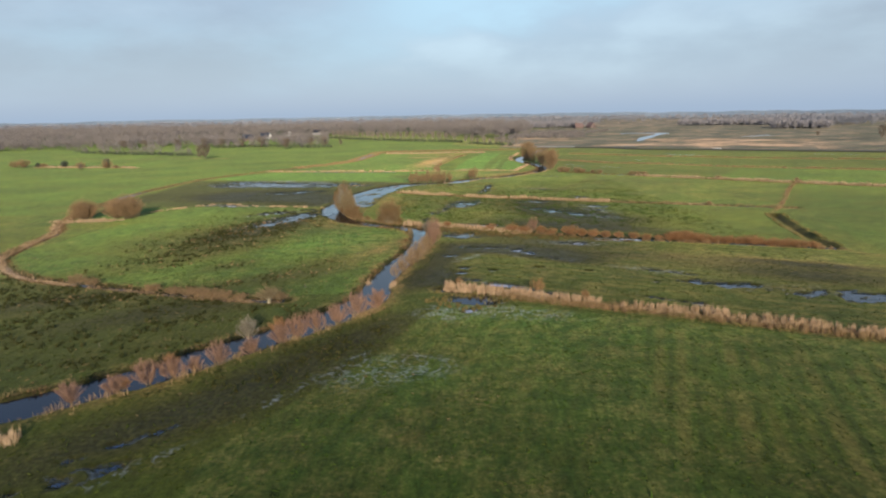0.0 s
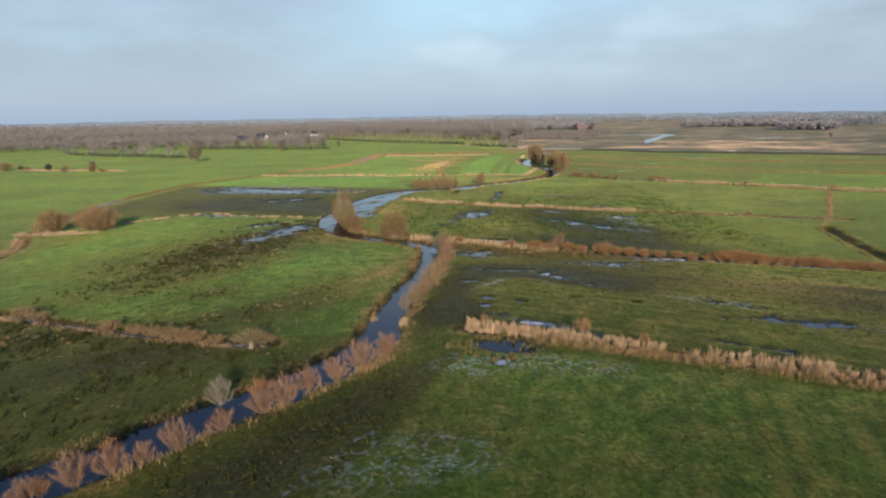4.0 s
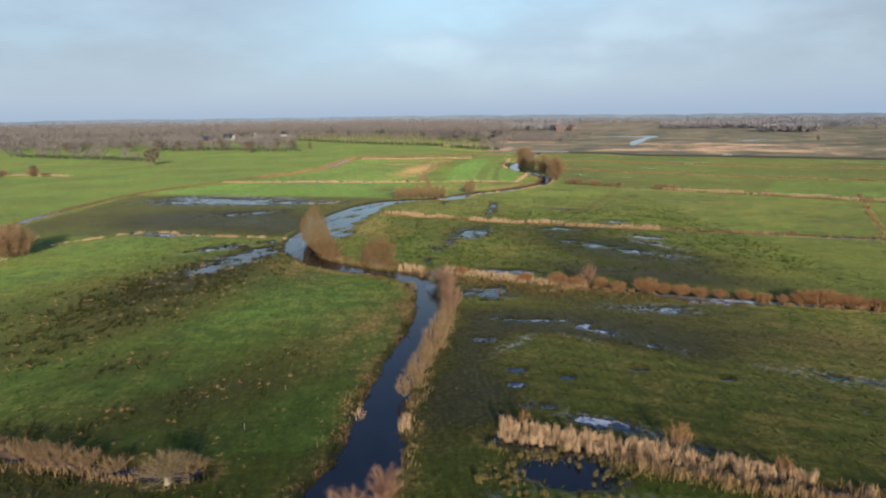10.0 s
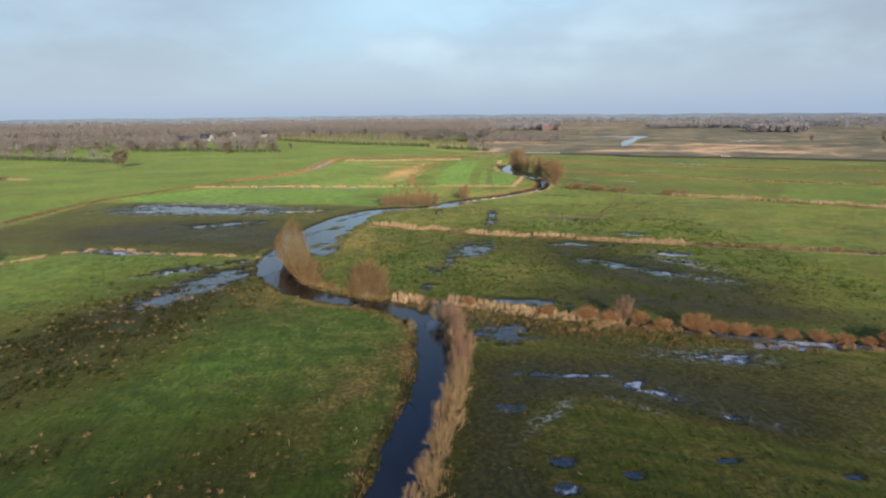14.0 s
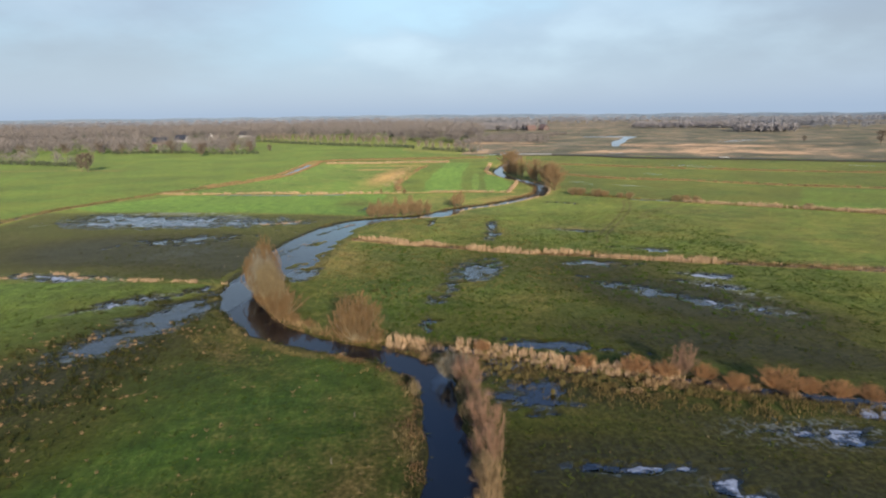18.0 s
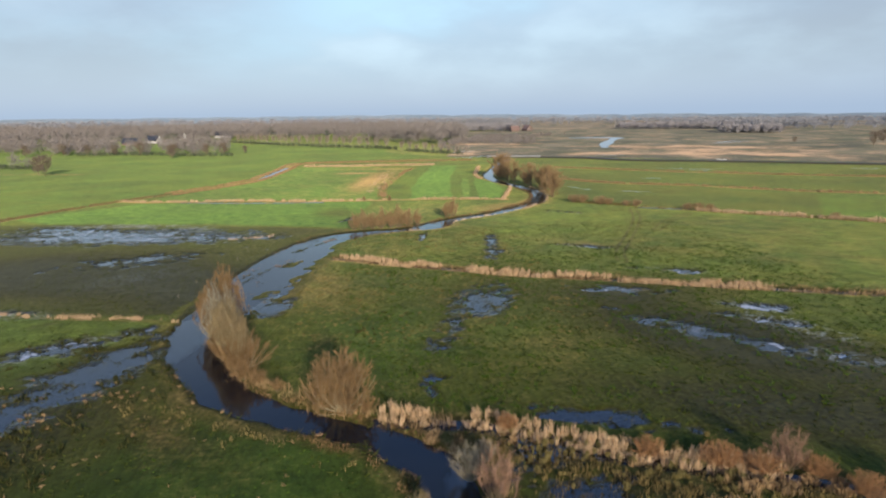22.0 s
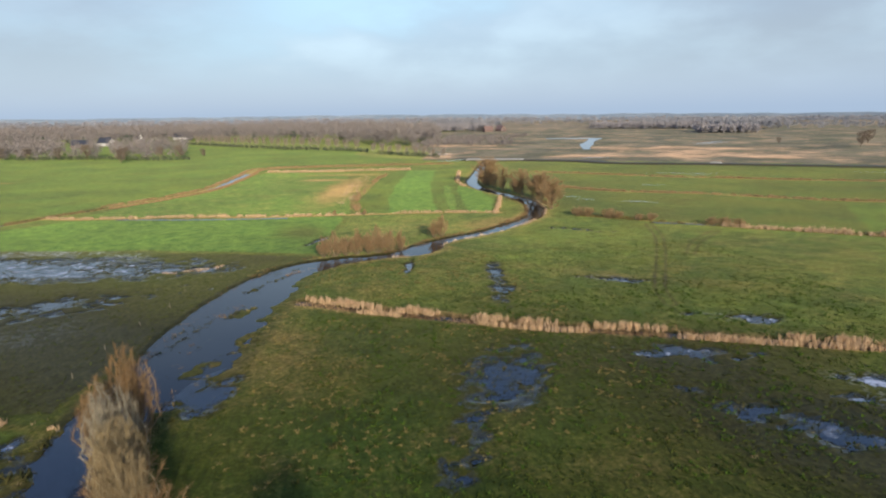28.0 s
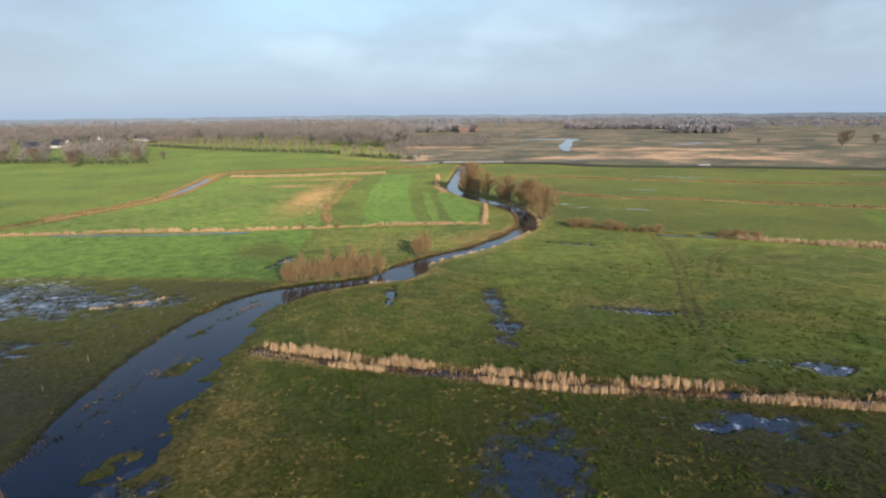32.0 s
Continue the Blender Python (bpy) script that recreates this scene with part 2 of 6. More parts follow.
def wetted(t, shader, soft=0.06, clear=0.03):
    """Water shows where it is deep enough to close over the turf; the blades stand out of the rest."""
    pos = t.node("ShaderNodeTexCoord").outputs["Object"]
    deep = t.node("ShaderNodeAttribute", {"attribute_name": "depth"}).outputs["Fac"]
    lie = t.node("ShaderNodeMapping", None, Vector=pos, Rotation=(0, 0, radians(20)), Scale=(1.0, 0.6, 1.0)).outputs[0]
    rag = t.math("ADD", t.math("MULTIPLY", t.math("SUBTRACT", t.noise(lie, 1.3, 5, 0.7), 0.5), 2.6 * soft), t.math("MULTIPLY", t.math("SUBTRACT", t.noise(pos, 6.0, 2, 0.6), 0.5), 1.2 * soft))
    f = t.ramp(t.math("ADD", deep, rag), -0.005, clear)
    return t.node("ShaderNodeMixShader", None, i0=f, i1=t.node("ShaderNodeBsdfTransparent").outputs[0], i2=shader).outputs[0]


def water_fill(t):
    pos = t.node("ShaderNodeTexCoord").outputs["Object"]
    ice = t.node("ShaderNodeAttribute", {"attribute_name": "ice"}).outputs["Fac"]
    patch = t.math("ADD", t.math("MULTIPLY", t.noise(pos, 0.6, 6, 0.65), 0.6), t.math("MULTIPLY", t.noise(pos, 2.6, 4), 0.4))
    f = t.ramp(t.math("ADD", patch, t.math("MULTIPLY", t.math("SUBTRACT", ice, 0.5), 0.14)), 0.49, 0.60)
    f = t.math("MULTIPLY", f, t.ramp(ice, 0.02, 0.1))
    bed = t.mix(t.ramp(t.noise(pos, 0.12, 4), 0.35, 0.7), (0.004, 0.006, 0.010), (0.009, 0.011, 0.015))
    col = t.mix(t.math("MULTIPLY", f, t.ramp(t.noise(pos, 4.5, 3), 0.3, 0.7, 0.35, 0.95)), bed, (0.30, 0.34, 0.39))
    ripple = t.math("ADD", t.noise(pos, 1.1, 3), t.math("MULTIPLY", t.noise(pos, 5.0, 2), 0.25))
    n = t.node("ShaderNodeBsdfPrincipled", None, Base_Color=col, Roughness=t.ramp(f, 0.0, 1.0, 0.05, 0.55), IOR=1.42)
    t.put(n.inputs["Normal"], t.node("ShaderNodeBump", None, Height=ripple, Strength=0.06, Distance=0.08).outputs[0])
    return wetted(t, n.outputs[0])


M_GROUND = material("meadow", ground_fill)
M_WATER = material("still_water", water_fill)


def flood_fill(t):
    """Clear shallow water: the drowned turf shows through under the mirrored sky."""
    pos = t.node("ShaderNodeTexCoord").outputs["Object"]
    ice = t.node("ShaderNodeAttribute", {"attribute_name": "ice"}).outputs["Fac"]
    patch = t.math("ADD", t.math("MULTIPLY", t.noise(pos, 0.4, 5, 0.6), 0.75), t.math("MULTIPLY", t.noise(pos, 1.7, 3), 0.25))
    f = t.ramp(t.math("ADD", patch, t.math("MULTIPLY", t.math("SUBTRACT", ice, 0.5), 0.15)), 0.46, 0.60)
    f = t.math("MULTIPLY", f, t.ramp(ice, 0.02, 0.1))
    f = t.math("MULTIPLY", f, t.ramp(t.noise(pos, 2.6, 2), 0.3, 0.7, 0.6, 0.95))
    ripple = t.math("ADD", t.noise(pos, 1.1, 3), t.math("MULTIPLY", t.noise(pos, 5.0, 2), 0.25))
    nor = t.node("ShaderNodeBump", None, Height=ripple, Strength=0.07, Distance=0.08).outputs[0]
    clear_ = t.node("ShaderNodeBsdfTransparent", None, Color=(0.55, 0.58, 0.56)).outputs[0]
    gloss = t.node("ShaderNodeBsdfGlossy", None, Color=(1, 1, 1), Roughness=0.05, Normal=nor).outputs[0]
    wet_ = t.node("ShaderNodeMixShader", None, i0=t.node("ShaderNodeFresnel", None, IOR=1.85, Normal=nor).outputs[0], i1=clear_, i2=gloss).outputs[0]
    rime = t.node("ShaderNodeBsdfPrincipled", None, Base_Color=(0.60, 0.62, 0.67), Roughness=0.45).outputs[0]
    return wetted(t, t.node("ShaderNodeMixShader", None, i0=f, i1=wet_, i2=rime).outputs[0], 0.09, 0.085)


M_FLOOD = material("flood_water", flood_fill)
M_REED = plant("reed", (0.42, 0.28, 0.15), (0.70, 0.52, 0.33), (0.58, 0.40, 0.24))
M_SEDGE = plant("sedge", (0.13, 0.105, 0.035), (0.33, 0.25, 0.10), (0.20, 0.17, 0.055))
M_SEDGE_BROWN = plant("brown_sedge", (0.085, 0.065, 0.022), (0.24, 0.175, 0.072), (0.15, 0.115, 0.042))
M_BROWN = plant("dead_herbs", (0.10, 0.06, 0.028), (0.30, 0.19, 0.09))
M_GRASS = plant("grass_blades", (0.026, 0.042, 0.006), (0.070, 0.085, 0.012))
M_LUSH = plant("fresh_grass", (0.034, 0.075, 0.008), (0.080, 0.130, 0.014))
M_STRAW = plant("straw_grass", (0.15, 0.11, 0.045), (0.34, 0.26, 0.125))
M_RUSH = plant("rushes", (0.020, 0.034, 0.008), (0.080, 0.070, 0.020))
M_TWIG_PINK = plant("pink_twigs", (0.230, 0.138, 0.092), (0.396, 0.253, 0.175), (0.331, 0.193, 0.120))
M_TWIG_TAN = plant("tan_twigs", (0.227, 0.147, 0.076), (0.412, 0.290, 0.160), (0.336, 0.214, 0.105))
M_TWIG_OLIVE = plant("olive_twigs", (0.187, 0.140, 0.070), (0.359, 0.281, 0.156), (0.265, 0.195, 0.101))
M_TWIG_RUST = plant("rust_twigs", (0.27, 0.14, 0.060), (0.48, 0.27, 0.125), (0.38, 0.20, 0.09))
M_TWIG_BEND = plant("bronze_twigs", (0.150, 0.095, 0.042), (0.340, 0.218, 0.105), (0.250, 0.155, 0.072))
M_TWIG_GREY = plant("grey_twigs", (0.204, 0.178, 0.128), (0.357, 0.315, 0.230))
M_TWIG_DARK = plant("dark_twigs", (0.15, 0.12, 0.09), (0.28, 0.23, 0.18), (0.22, 0.17, 0.13))
# brown twigs paled with distance haze in the colour
M_TWIG_HAZE = plant("hazed_twigs", (0.28, 0.235, 0.19), (0.38, 0.32, 0.26))
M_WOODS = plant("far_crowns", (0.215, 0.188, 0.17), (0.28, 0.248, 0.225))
# aerial haze is mixed into these two crown colours, paler and bluer than bare twigs
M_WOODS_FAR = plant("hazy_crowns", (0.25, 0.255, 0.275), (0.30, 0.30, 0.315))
M_WOODS_DARK = plant("hazed_dusky_crowns", (0.29, 0.275, 0.28), (0.34, 0.32, 0.32))
M_TUSSOCK = plant("tussock_sedge", (0.13, 0.11, 0.04), (0.30, 0.24, 0.10), (0.21, 0.18, 0.06))
M_REED_DIM = plant("weathered_reed", (0.22, 0.14, 0.07), (0.48, 0.33, 0.17), (0.34, 0.22, 0.11))
M_CONIFER = plant("evergreen", (0.060, 0.075, 0.055), (0.12, 0.135, 0.10))
M_BARK = plain("willow_bark", (0.17, 0.13, 0.08), (0.32, 0.26, 0.16), 3.0)
M_BARK_PALE = plain("pale_bark", (0.34, 0.30, 0.20), (0.50, 0.45, 0.31), 3.0)
M_POST = plain("weathered_wood", (0.17, 0.14, 0.10), (0.28, 0.25, 0.19), 6.0)
M_ROAD = plain("asphalt", (0.07, 0.065, 0.07), (0.10, 0.095, 0.10), 0.6)
M_CONC = plain("concrete", (0.27, 0.265, 0.26), (0.38, 0.375, 0.36), 0.5)
M_RENDER = plain("white_walls", (0.68, 0.66, 0.62), (0.80, 0.79, 0.76), 0.4)
M_BRICKRED = plain("red_brick", (0.17, 0.12, 0.10), (0.22, 0.155, 0.13), 0.6)
M_ROOF = plain("dark_roof", (0.035, 0.04, 0.055), (0.06, 0.065, 0.08), 0.8, 0.6)
M_ROOFRED = plain("tiled_roof", (0.18, 0.12, 0.10), (0.24, 0.155, 0.13), 0.8, 0.7)
M_GLASS = plain("window_glass", (0.03, 0.035, 0.04), (0.05, 0.055, 0.06), 1.0, 0.1, 0.02)
# the horizon woods carry the distance haze in their blue-grey base colour
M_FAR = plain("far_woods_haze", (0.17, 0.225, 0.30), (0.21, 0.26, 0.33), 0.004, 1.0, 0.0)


# number work
def hashed(ix, iy, seed):
    n = (ix.astype(np.int64) * 374761393 + iy.astype(np.int64) * 668265263 + seed * 974711) & 0x7FFFFFFF
    n = ((n ^ (n >> 13)) * 1274126177) & 0x7FFFFFFF
    return ((n ^ (n >> 16)) & 0xFFFF) / 65535.0


def vnoise(x, y, seed=0):
    ix, iy = np.floor(x), np.floor(y)
    fx, fy = x - ix, y - iy
    fx, fy = fx * fx * (3 - 2 * fx), fy * fy * (3 - 2 * fy)
    a, b = hashed(ix, iy, seed), hashed(ix + 1, iy, seed)
    c, d = hashed(ix, iy + 1, seed), hashed(ix + 1, iy + 1, seed)
    return (a * (1 - fx) + b * fx) * (1 - fy) + (c * (1 - fx) + d * fx) * fy


def fbm(x, y, seed=0, octaves=3):
    total, amp, norm = 0.0, 1.0, 0.0
    for k in range(octaves):
        total = total + amp * vnoise(x * 2 ** k + 17.3 * k, y * 2 ** k - 9.1 * k, seed + k)
        norm += amp
        amp *= 0.5
    return total / norm - 0.5


def smooth(v, lo, hi):
    v = np.clip((v - lo) / (hi - lo), 0, 1)
    return v * v * (3 - 2 * v)


def spline(points, n=8):
    """A smooth line through points of any dimension."""
    p = np.array(points, float)
    p = np.vstack([2 * p[0] - p[1], p, 2 * p[-1] - p[-2]])
    out = []
    for i in range(1, len(p) - 2):
        a, b, c, d = p[i - 1:i + 3]
        for s in np.linspace(0, 1, n, endpoint=False):
            out.append(0.5 * (2 * b + (c - a) * s + (2 * a - 5 * b + 4 * c - d) * s ** 2 + (3 * b - a - 3 * c + d) * s ** 3))
    out.append(p[-2])
    return np.array(out)


def near(x, y, line):
    """Distance to a line, the side (left positive), and the line's third value there."""
    full = np.full(x.shape, 1e9), np.zeros(x.shape), np.ones(x.shape)
    lo, hi = line[:, :2].min(0) - 16, line[:, :2].max(0) + 16
    box_ = np.flatnonzero((x > lo[0]) & (x < hi[0]) & (y > lo[1]) & (y < hi[1]))
    if len(line) > 14:
        a, b = near(x[box_], y[box_], line[:len(line) // 2 + 1]), near(x[box_], y[box_], line[len(line) // 2:])
        pick = a[0] <= b[0]
        for whole, one, two in zip(full, a, b):
            whole[box_] = np.where(pick, one, two)
        return full
    x, y = x[box_], y[box_]
    best = np.full(x.shape, 1e9)
    side, third = np.zeros(x.shape), np.zeros(x.shape)
    for a, b in zip(line[:-1], line[1:]):
        d = b[:2] - a[:2]
        L2 = d @ d + 1e-9
        s = np.clip(((x - a[0]) * d[0] + (y - a[1]) * d[1]) / L2, 0, 1)
        r = np.hypot(x - a[0] - s * d[0], y - a[1] - s * d[1])
        m = r < best
        best = np.where(m, r, best)
        side = np.where(m, np.sign(d[0] * (y - a[1]) - d[1] * (x - a[0])), side)
        if line.shape[1] > 2:
            third = np.where(m, a[2] + s * (b[2] - a[2]), third)
    full[0][box_], full[1][box_], full[2][box_] = best, side, third
    return full


def inside(x, y, poly):
    hit = np.zeros(x.shape, bool)
    for (ax, ay), (bx, by) in zip(poly, poly[1:] + poly[:1]):
        cross = ((ay > y) != (by > y)) & (x < (bx - ax) * (y - ay) / (by - ay + 1e-12) + ax)
        hit ^= cross
    return hit


# plan: the river, the ditches, the fields and the pools
RIVER = spline([(-110, 20, 3), (-75, 41, 3), (-48, 59, 2.9), (-36, 68, 3.1), (-29.5, 74.7, 3.1), (-22.8, 81.5, 2.9), (-17, 88.5, 2.9),
                (-12.6, 97, 2.8), (-11.6, 107, 2.4), (-9.6, 119, 2.2), (-7.4, 128, 2.1), (-5.8, 136, 2.0), (-5.7, 146, 1.7), (-5.4, 152, 1.8),
                (-7.5, 158, 2.1), (-13, 163, 1.7), (-20, 167.5, 1.8), (-27, 173.5, 2.5), (-33, 184, 3.0), (-36.0, 197, 3.4), (-31.6, 211, 7.2)])
RIVER_UP = spline([(-31.6, 211, 7.2), (-29.7, 222, 7.4), (-27.0, 235, 7.5), (-23.6, 248, 6.6), (-18.6, 259, 5.2), (-11.5, 264.5, 3.2), (-1, 267, 1.8),
                   (8, 271, 3.6), (15, 279.5, 2.0), (30, 288.5, 1.9), (46, 304, 2.2), (52.5, 317, 2.5), (56, 332, 2.4), (55.5, 347, 2.2),
                   (52, 363, 2.0), (49.8, 380, 2.0), (52, 400, 2.0), (60, 425, 2.0), (72, 460, 2.2), (86, 500, 2.6), (92, 520, 2.4)], 16)
RIVER_DOWN = spline([(-330, -130, 3), (-240, -62, 3), (-165, -12, 3), (-110, 20, 3)])
WATERWAY = np.vstack([RIVER_DOWN[:-1], RIVER, RIVER_UP[1:]])
DITCH_FRONT = spline([(-0.6, 101), (7, 98), (13.5, 95.3), (24.4, 90.3), (35, 85.5), (50, 77.8), (58, 74), (90, 58), (140, 33)], 4)
DITCH_MID = spline([(-11, 165), (-0.3, 162), (9, 155.5), (23.5, 149), (35, 143.5), (54.5, 136), (76, 128), (84, 124.5)], 4)
DITCH_REED = spline([(-17.2, 237.5), (-7, 230.7), (6, 223.3), (17, 217), (29, 212), (51, 202), (70.5, 193.6), (85, 187.4), (107, 178)], 4)
DITCH_EAST = spline([(60, 304), (75, 291), (97, 271.5), (118, 255), (140, 236), (175, 212)], 4)
DITCH_CROSS = spline([(149, 252), (140.5, 238.5), (123.4, 213.5), (109.4, 191), (99, 176), (93, 165), (90.5, 156), (87.5, 145), (85.5, 133), (84, 124.5), (92, 112)], 4)
CUT_CROSS = spline([(94.5, 168), (91.7, 159.5), (88.5, 148), (86, 137), (84.5, 127)], 4)
DITCH_LEFT = spline([(-27, 96.8), (-35, 98), (-43, 100.3), (-55, 104.7), (-68, 109.5), (-81, 114.6), (-91, 122), (-101, 134), (-105, 150), (-108, 165),
                     (-115, 178), (-123, 205), (-128, 240), (-127.5, 275), (-122, 308), (-101, 346), (-88, 363)], 4)
DITCH_FAR = spline([(-88, 363), (-72.8, 385), (-60, 413), (-53.5, 465), (-45, 506), (13, 504), (64, 500)], 4)
HEDGE_G = spline([(-101, 346), (-89, 341), (-60, 336), (-30, 328.5), (-3, 324.6), (15, 322.4), (40, 316)], 4)
HEDGE_H = spline([(-43, 483), (-26, 478), (-8, 474), (4, 474), (18, 471), (34, 469)], 4)
HEDGE_R = spline([(38, 314), (44, 330), (50, 349)], 4)
BEND_R = spline([(45, 385), (46, 402), (50, 420), (58, 452)], 4)
HEDGE_L = spline([(-3, 330), (-1.6, 360), (2, 376), (10, 417), (20, 453)], 4)
STRIP_1 = spline([(66, 384), (81, 371), (91, 356), (107, 343.5), (122, 335), (131, 326), (142, 316), (154, 306), (170, 297), (230, 262)], 4)
STRIP_2 = spline([(92, 431), (110, 418), (124, 405), (146, 386), (165, 374), (182, 361), (212, 345), (300, 305)], 4)
STRIP_3 = spline([(-284, 425), (-255, 415), (-222, 405), (-200, 398)], 4)
STRIP_4 = spline([(-330, 520), (-260, 495), (-190, 480), (-165, 470)], 4)
BANK = spline([(-112, 182), (-83, 214), (-65, 207.5), (-48, 203), (-40, 200)], 4)
ROAD_LINE = spline([(76, 520), (94, 510), (117, 499), (137, 485), (155, 460), (206, 430.5), (262, 391), (420, 290), (700, 120)], 5)

TRACK_1 = spline([(73, 285), (66.4, 268.7), (55.4, 249.2), (44.3, 230.8), (41, 222)], 4)
TRACK_2 = spline([(84, 272), (72, 262), (64, 252)], 4)
FIELDS = []


def field(points, lush=0.3, dry=0.1, wet=0.0, rows=0.0, along=(1, 0)):
    FIELDS.append((points, lush, dry, wet, rows, along))


field([(60, 530), (100, 520), (262, 395), (700, 130), (1500, 200), (1500, 1300), (400, 1300), (150, 1060), (70, 700)], 0.1, 0.16, 0.15)
field([(-900, 150), (-131, 200), (-130, 280), (-125, 310), (-63, 415), (-50, 515), (60, 540), (20, 650), (-140, 830), (-200, 930), (-900, 900)], 0.44, 0.02, 0.24)
field([(40, 545), (70, 530), (85, 600), (60, 660), (20, 680), (10, 600)], 0.5, 0.4)
field([(62, 308), (140, 241), (330, 140), (420, 285), (262, 388), (100, 490), (65, 420)], 0.20, 0.14, 0.34)
field([(120, 262), (140, 245), (180, 222), (220, 262), (150, 300)], 0.42, 0.05)
field([(110, 186), (145, 237), (350, 100), (350, -20), (140, 40), (92, 122)], 0.36, 0.0, 0.30)
field([(-20, -60), (-22, 50), (-8, 74), (0, 96), (60, 70), (140, 31), (140, -60)], 0.62, 0.34, 0.0, 0.5, (0.35, 0.937))
field([(26, 80), (60, 66), (140, 26), (140, -60), (20, -60), (20, 40)], 0.46, 0.30, 0.0, 1.1, (0.35, 0.937))
field([(3, 104), (60, 77), (140, 36), (140, 95), (84, 121), (35, 141), (8, 150), (-2, 130)], 0.22, 0.28, 0.12, 1.1, (0.91, -0.42))
field([(0, 165), (84, 128), (105, 175), (-15, 232), (-20, 200), (-15, 180)], 0.22, 0.16, 0.22)
field([(50, 155), (86, 132), (104, 176), (52, 200), (47, 180)], 0.22, 0.14, 0.0, 0.3, (0.91, -0.42))
field([(-12, 241), (105, 182), (137, 236), (60, 302), (40, 296), (5, 268), (-8, 258)], 0.32, 0.20, 0.06, 0.25, (0.8, -0.6))
field([(45, 232), (104, 190), (134, 234), (80, 276), (60, 270)], 0.26, 0.24, 0.08, 0.4, (0.8, -0.6))
field([(-105, 120), (-27, 99), (-14, 101), (-9, 140), (-9, 156), (-25, 165), (-40, 177), (-95, 180)], 0.56, 0.16, 0.08)
field([(-180, 30), (-52, 62), (-18, 92), (-27, 95), (-60, 104), (-90, 118), (-180, 140)], 0.22, 0.18, 0.36)
field([(-113, 182), (-62, 178), (-45, 194), (-42, 202), (-65, 206), (-120, 212)], 0.46, 0.0, 0.16)
field([(-124, 215), (-65, 208), (-42, 204), (-38, 228), (-15, 271), (-95, 300), (-122, 300)], 0.24, 0.06, 0.55)
field([(-102, 299), (-60, 289), (-33, 280), (-14, 273), (-8, 322), (-90, 338), (-119, 310)], 0.85, 0.0)
field([(-90, 344), (-5, 328), (0, 460), (-45, 478), (-55, 420), (-62, 400)], 0.66, 0.25)
field([(-3, 329), (-1, 362), (10, 419), (21, 455), (32, 466), (58, 462), (48, 412), (44, 384), (48, 366), (50, 349), (38, 314)], 0.34, 0.0, 0.12)
field([(6.5, 324), (10, 357), (19, 405), (33, 465), (47, 460), (33, 400), (25, 351), (21.5, 321)], 1.0, 0.12)
field([(31, 319), (36, 352), (43, 390), (45, 383), (47.5, 366), (46, 345), (37, 315)], 0.95, 0.1)
field([(26, 324), (30, 350), (37, 390), (39.5, 390), (33, 350), (28, 324)], 1.1, 0.3)
field([(-16, 271), (0, 270), (30, 292), (45, 310), (38, 314), (-6, 321), (-9, 300)], 0.40, 0.28, 0.1)
field([(-18, 237), (-12, 256), (5, 262), (14, 275), (22, 262), (22, 225), (8, 221)], 0.25, 0.30, 0.1)
blotch_far = [(225, 500, 56, 22, -32), (262, 468, 40, 14, -35), (290, 548, 66, 22, -32), (240, 590, 44, 18, -20), (110, 690, 60, 24, -10), (330, 1220, 140, 40, -20), (245, 532, 62, 30, -32), (130, 632, 26, 7, -10), (165, 520, 40, 10, -30)]
field([(420, 600), (520, 480), (760, 640), (560, 760)], 0.45, 0.2)

BLOTCHES = []


def blotch(x, y, a, b, turn, wet=0.0, lush=0.0, dry=0.0):
    BLOTCHES.append((x, y, a, b, radians(turn), wet, lush, dry))


for bx, by, ba, bb, bt in blotch_far:
    blotch(bx, by, ba, bb, bt, -0.2, 0.0, 0.48)
blotch(-5, 392, 42, 8, 77, 0.15, -0.6, 0.75)
blotch(-14, 430, 11, 5, -12, 0.0, -0.3, 0.8)
blotch(-2, 452, 22, 5, -10, 0.0, -0.3, 0.45)
blotch(10, 300, 18, 9, -10, 0.0, 0.15, 0.2)
blotch(34, 301, 12, 5, 38, 0.3, -0.4, 0.3)
blotch(-18, 300, 8, 14, 20, 0.4, -0.4)
blotch(-62, 100, 30, 5, 22, 0.3, -0.25, 0.15)
blotch(-31, 143, 16, 5, 50, 0.0, 0.3)
blotch(-60, 118, 16, 6, 40, 0.0, 0.2)
blotch(-53, 142, 40, 13, 62, 0.34, -0.55, 0.0)
blotch(-26, 120, 21, 7, 61, 0.26, -0.5, 0.05)
blotch(-44, 122, 8, 4, 40, 0.3, -0.4)
blotch(-15, 133, 16, 3.6, 70, -0.05, -0.1, 0.4)
blotch(-21, 142, 12, 8, 60, -0.1, 0.25, 0.2)
blotch(-38, 108, 14, 5, 30, 0.2, -0.35)
blotch(-32, 166, 10, 3.5, -35, 0.1, -0.3, 0.4)
blotch(-45, 92, 20, 6, 25, 0.35, -0.1)
blotch(-50, 166, 20, 9, 58, 0.6, -0.35)
blotch(-66, 156, 34, 16, 60, 0.24, -0.5, -0.2)
blotch(-60, 225, 30, 10, -10, 0.3, -0.2)
blotch(44, 172, 26, 10, -35, 0.45, -0.2)
blotch(30, 128, 22, 6, -20, 0.2, -0.1)
blotch(-30, 55, 30, 6.5, 42, 0.62, -0.3)
blotch(-13, 78, 22, 5, 52, 0.58, -0.25)
blotch(-3, 112, 16, 5, 75, 0.65, -0.2)
blotch(2, 128, 12, 6, 40, 0.6, -0.1)
blotch(-1, 109, 6, 7, 0, 0.6, -0.2)
blotch(24, 124, 14, 3.5, -35, 0.5, -0.1)
blotch(11, 149.5, 13, 5, -26, 0.65, -0.1)
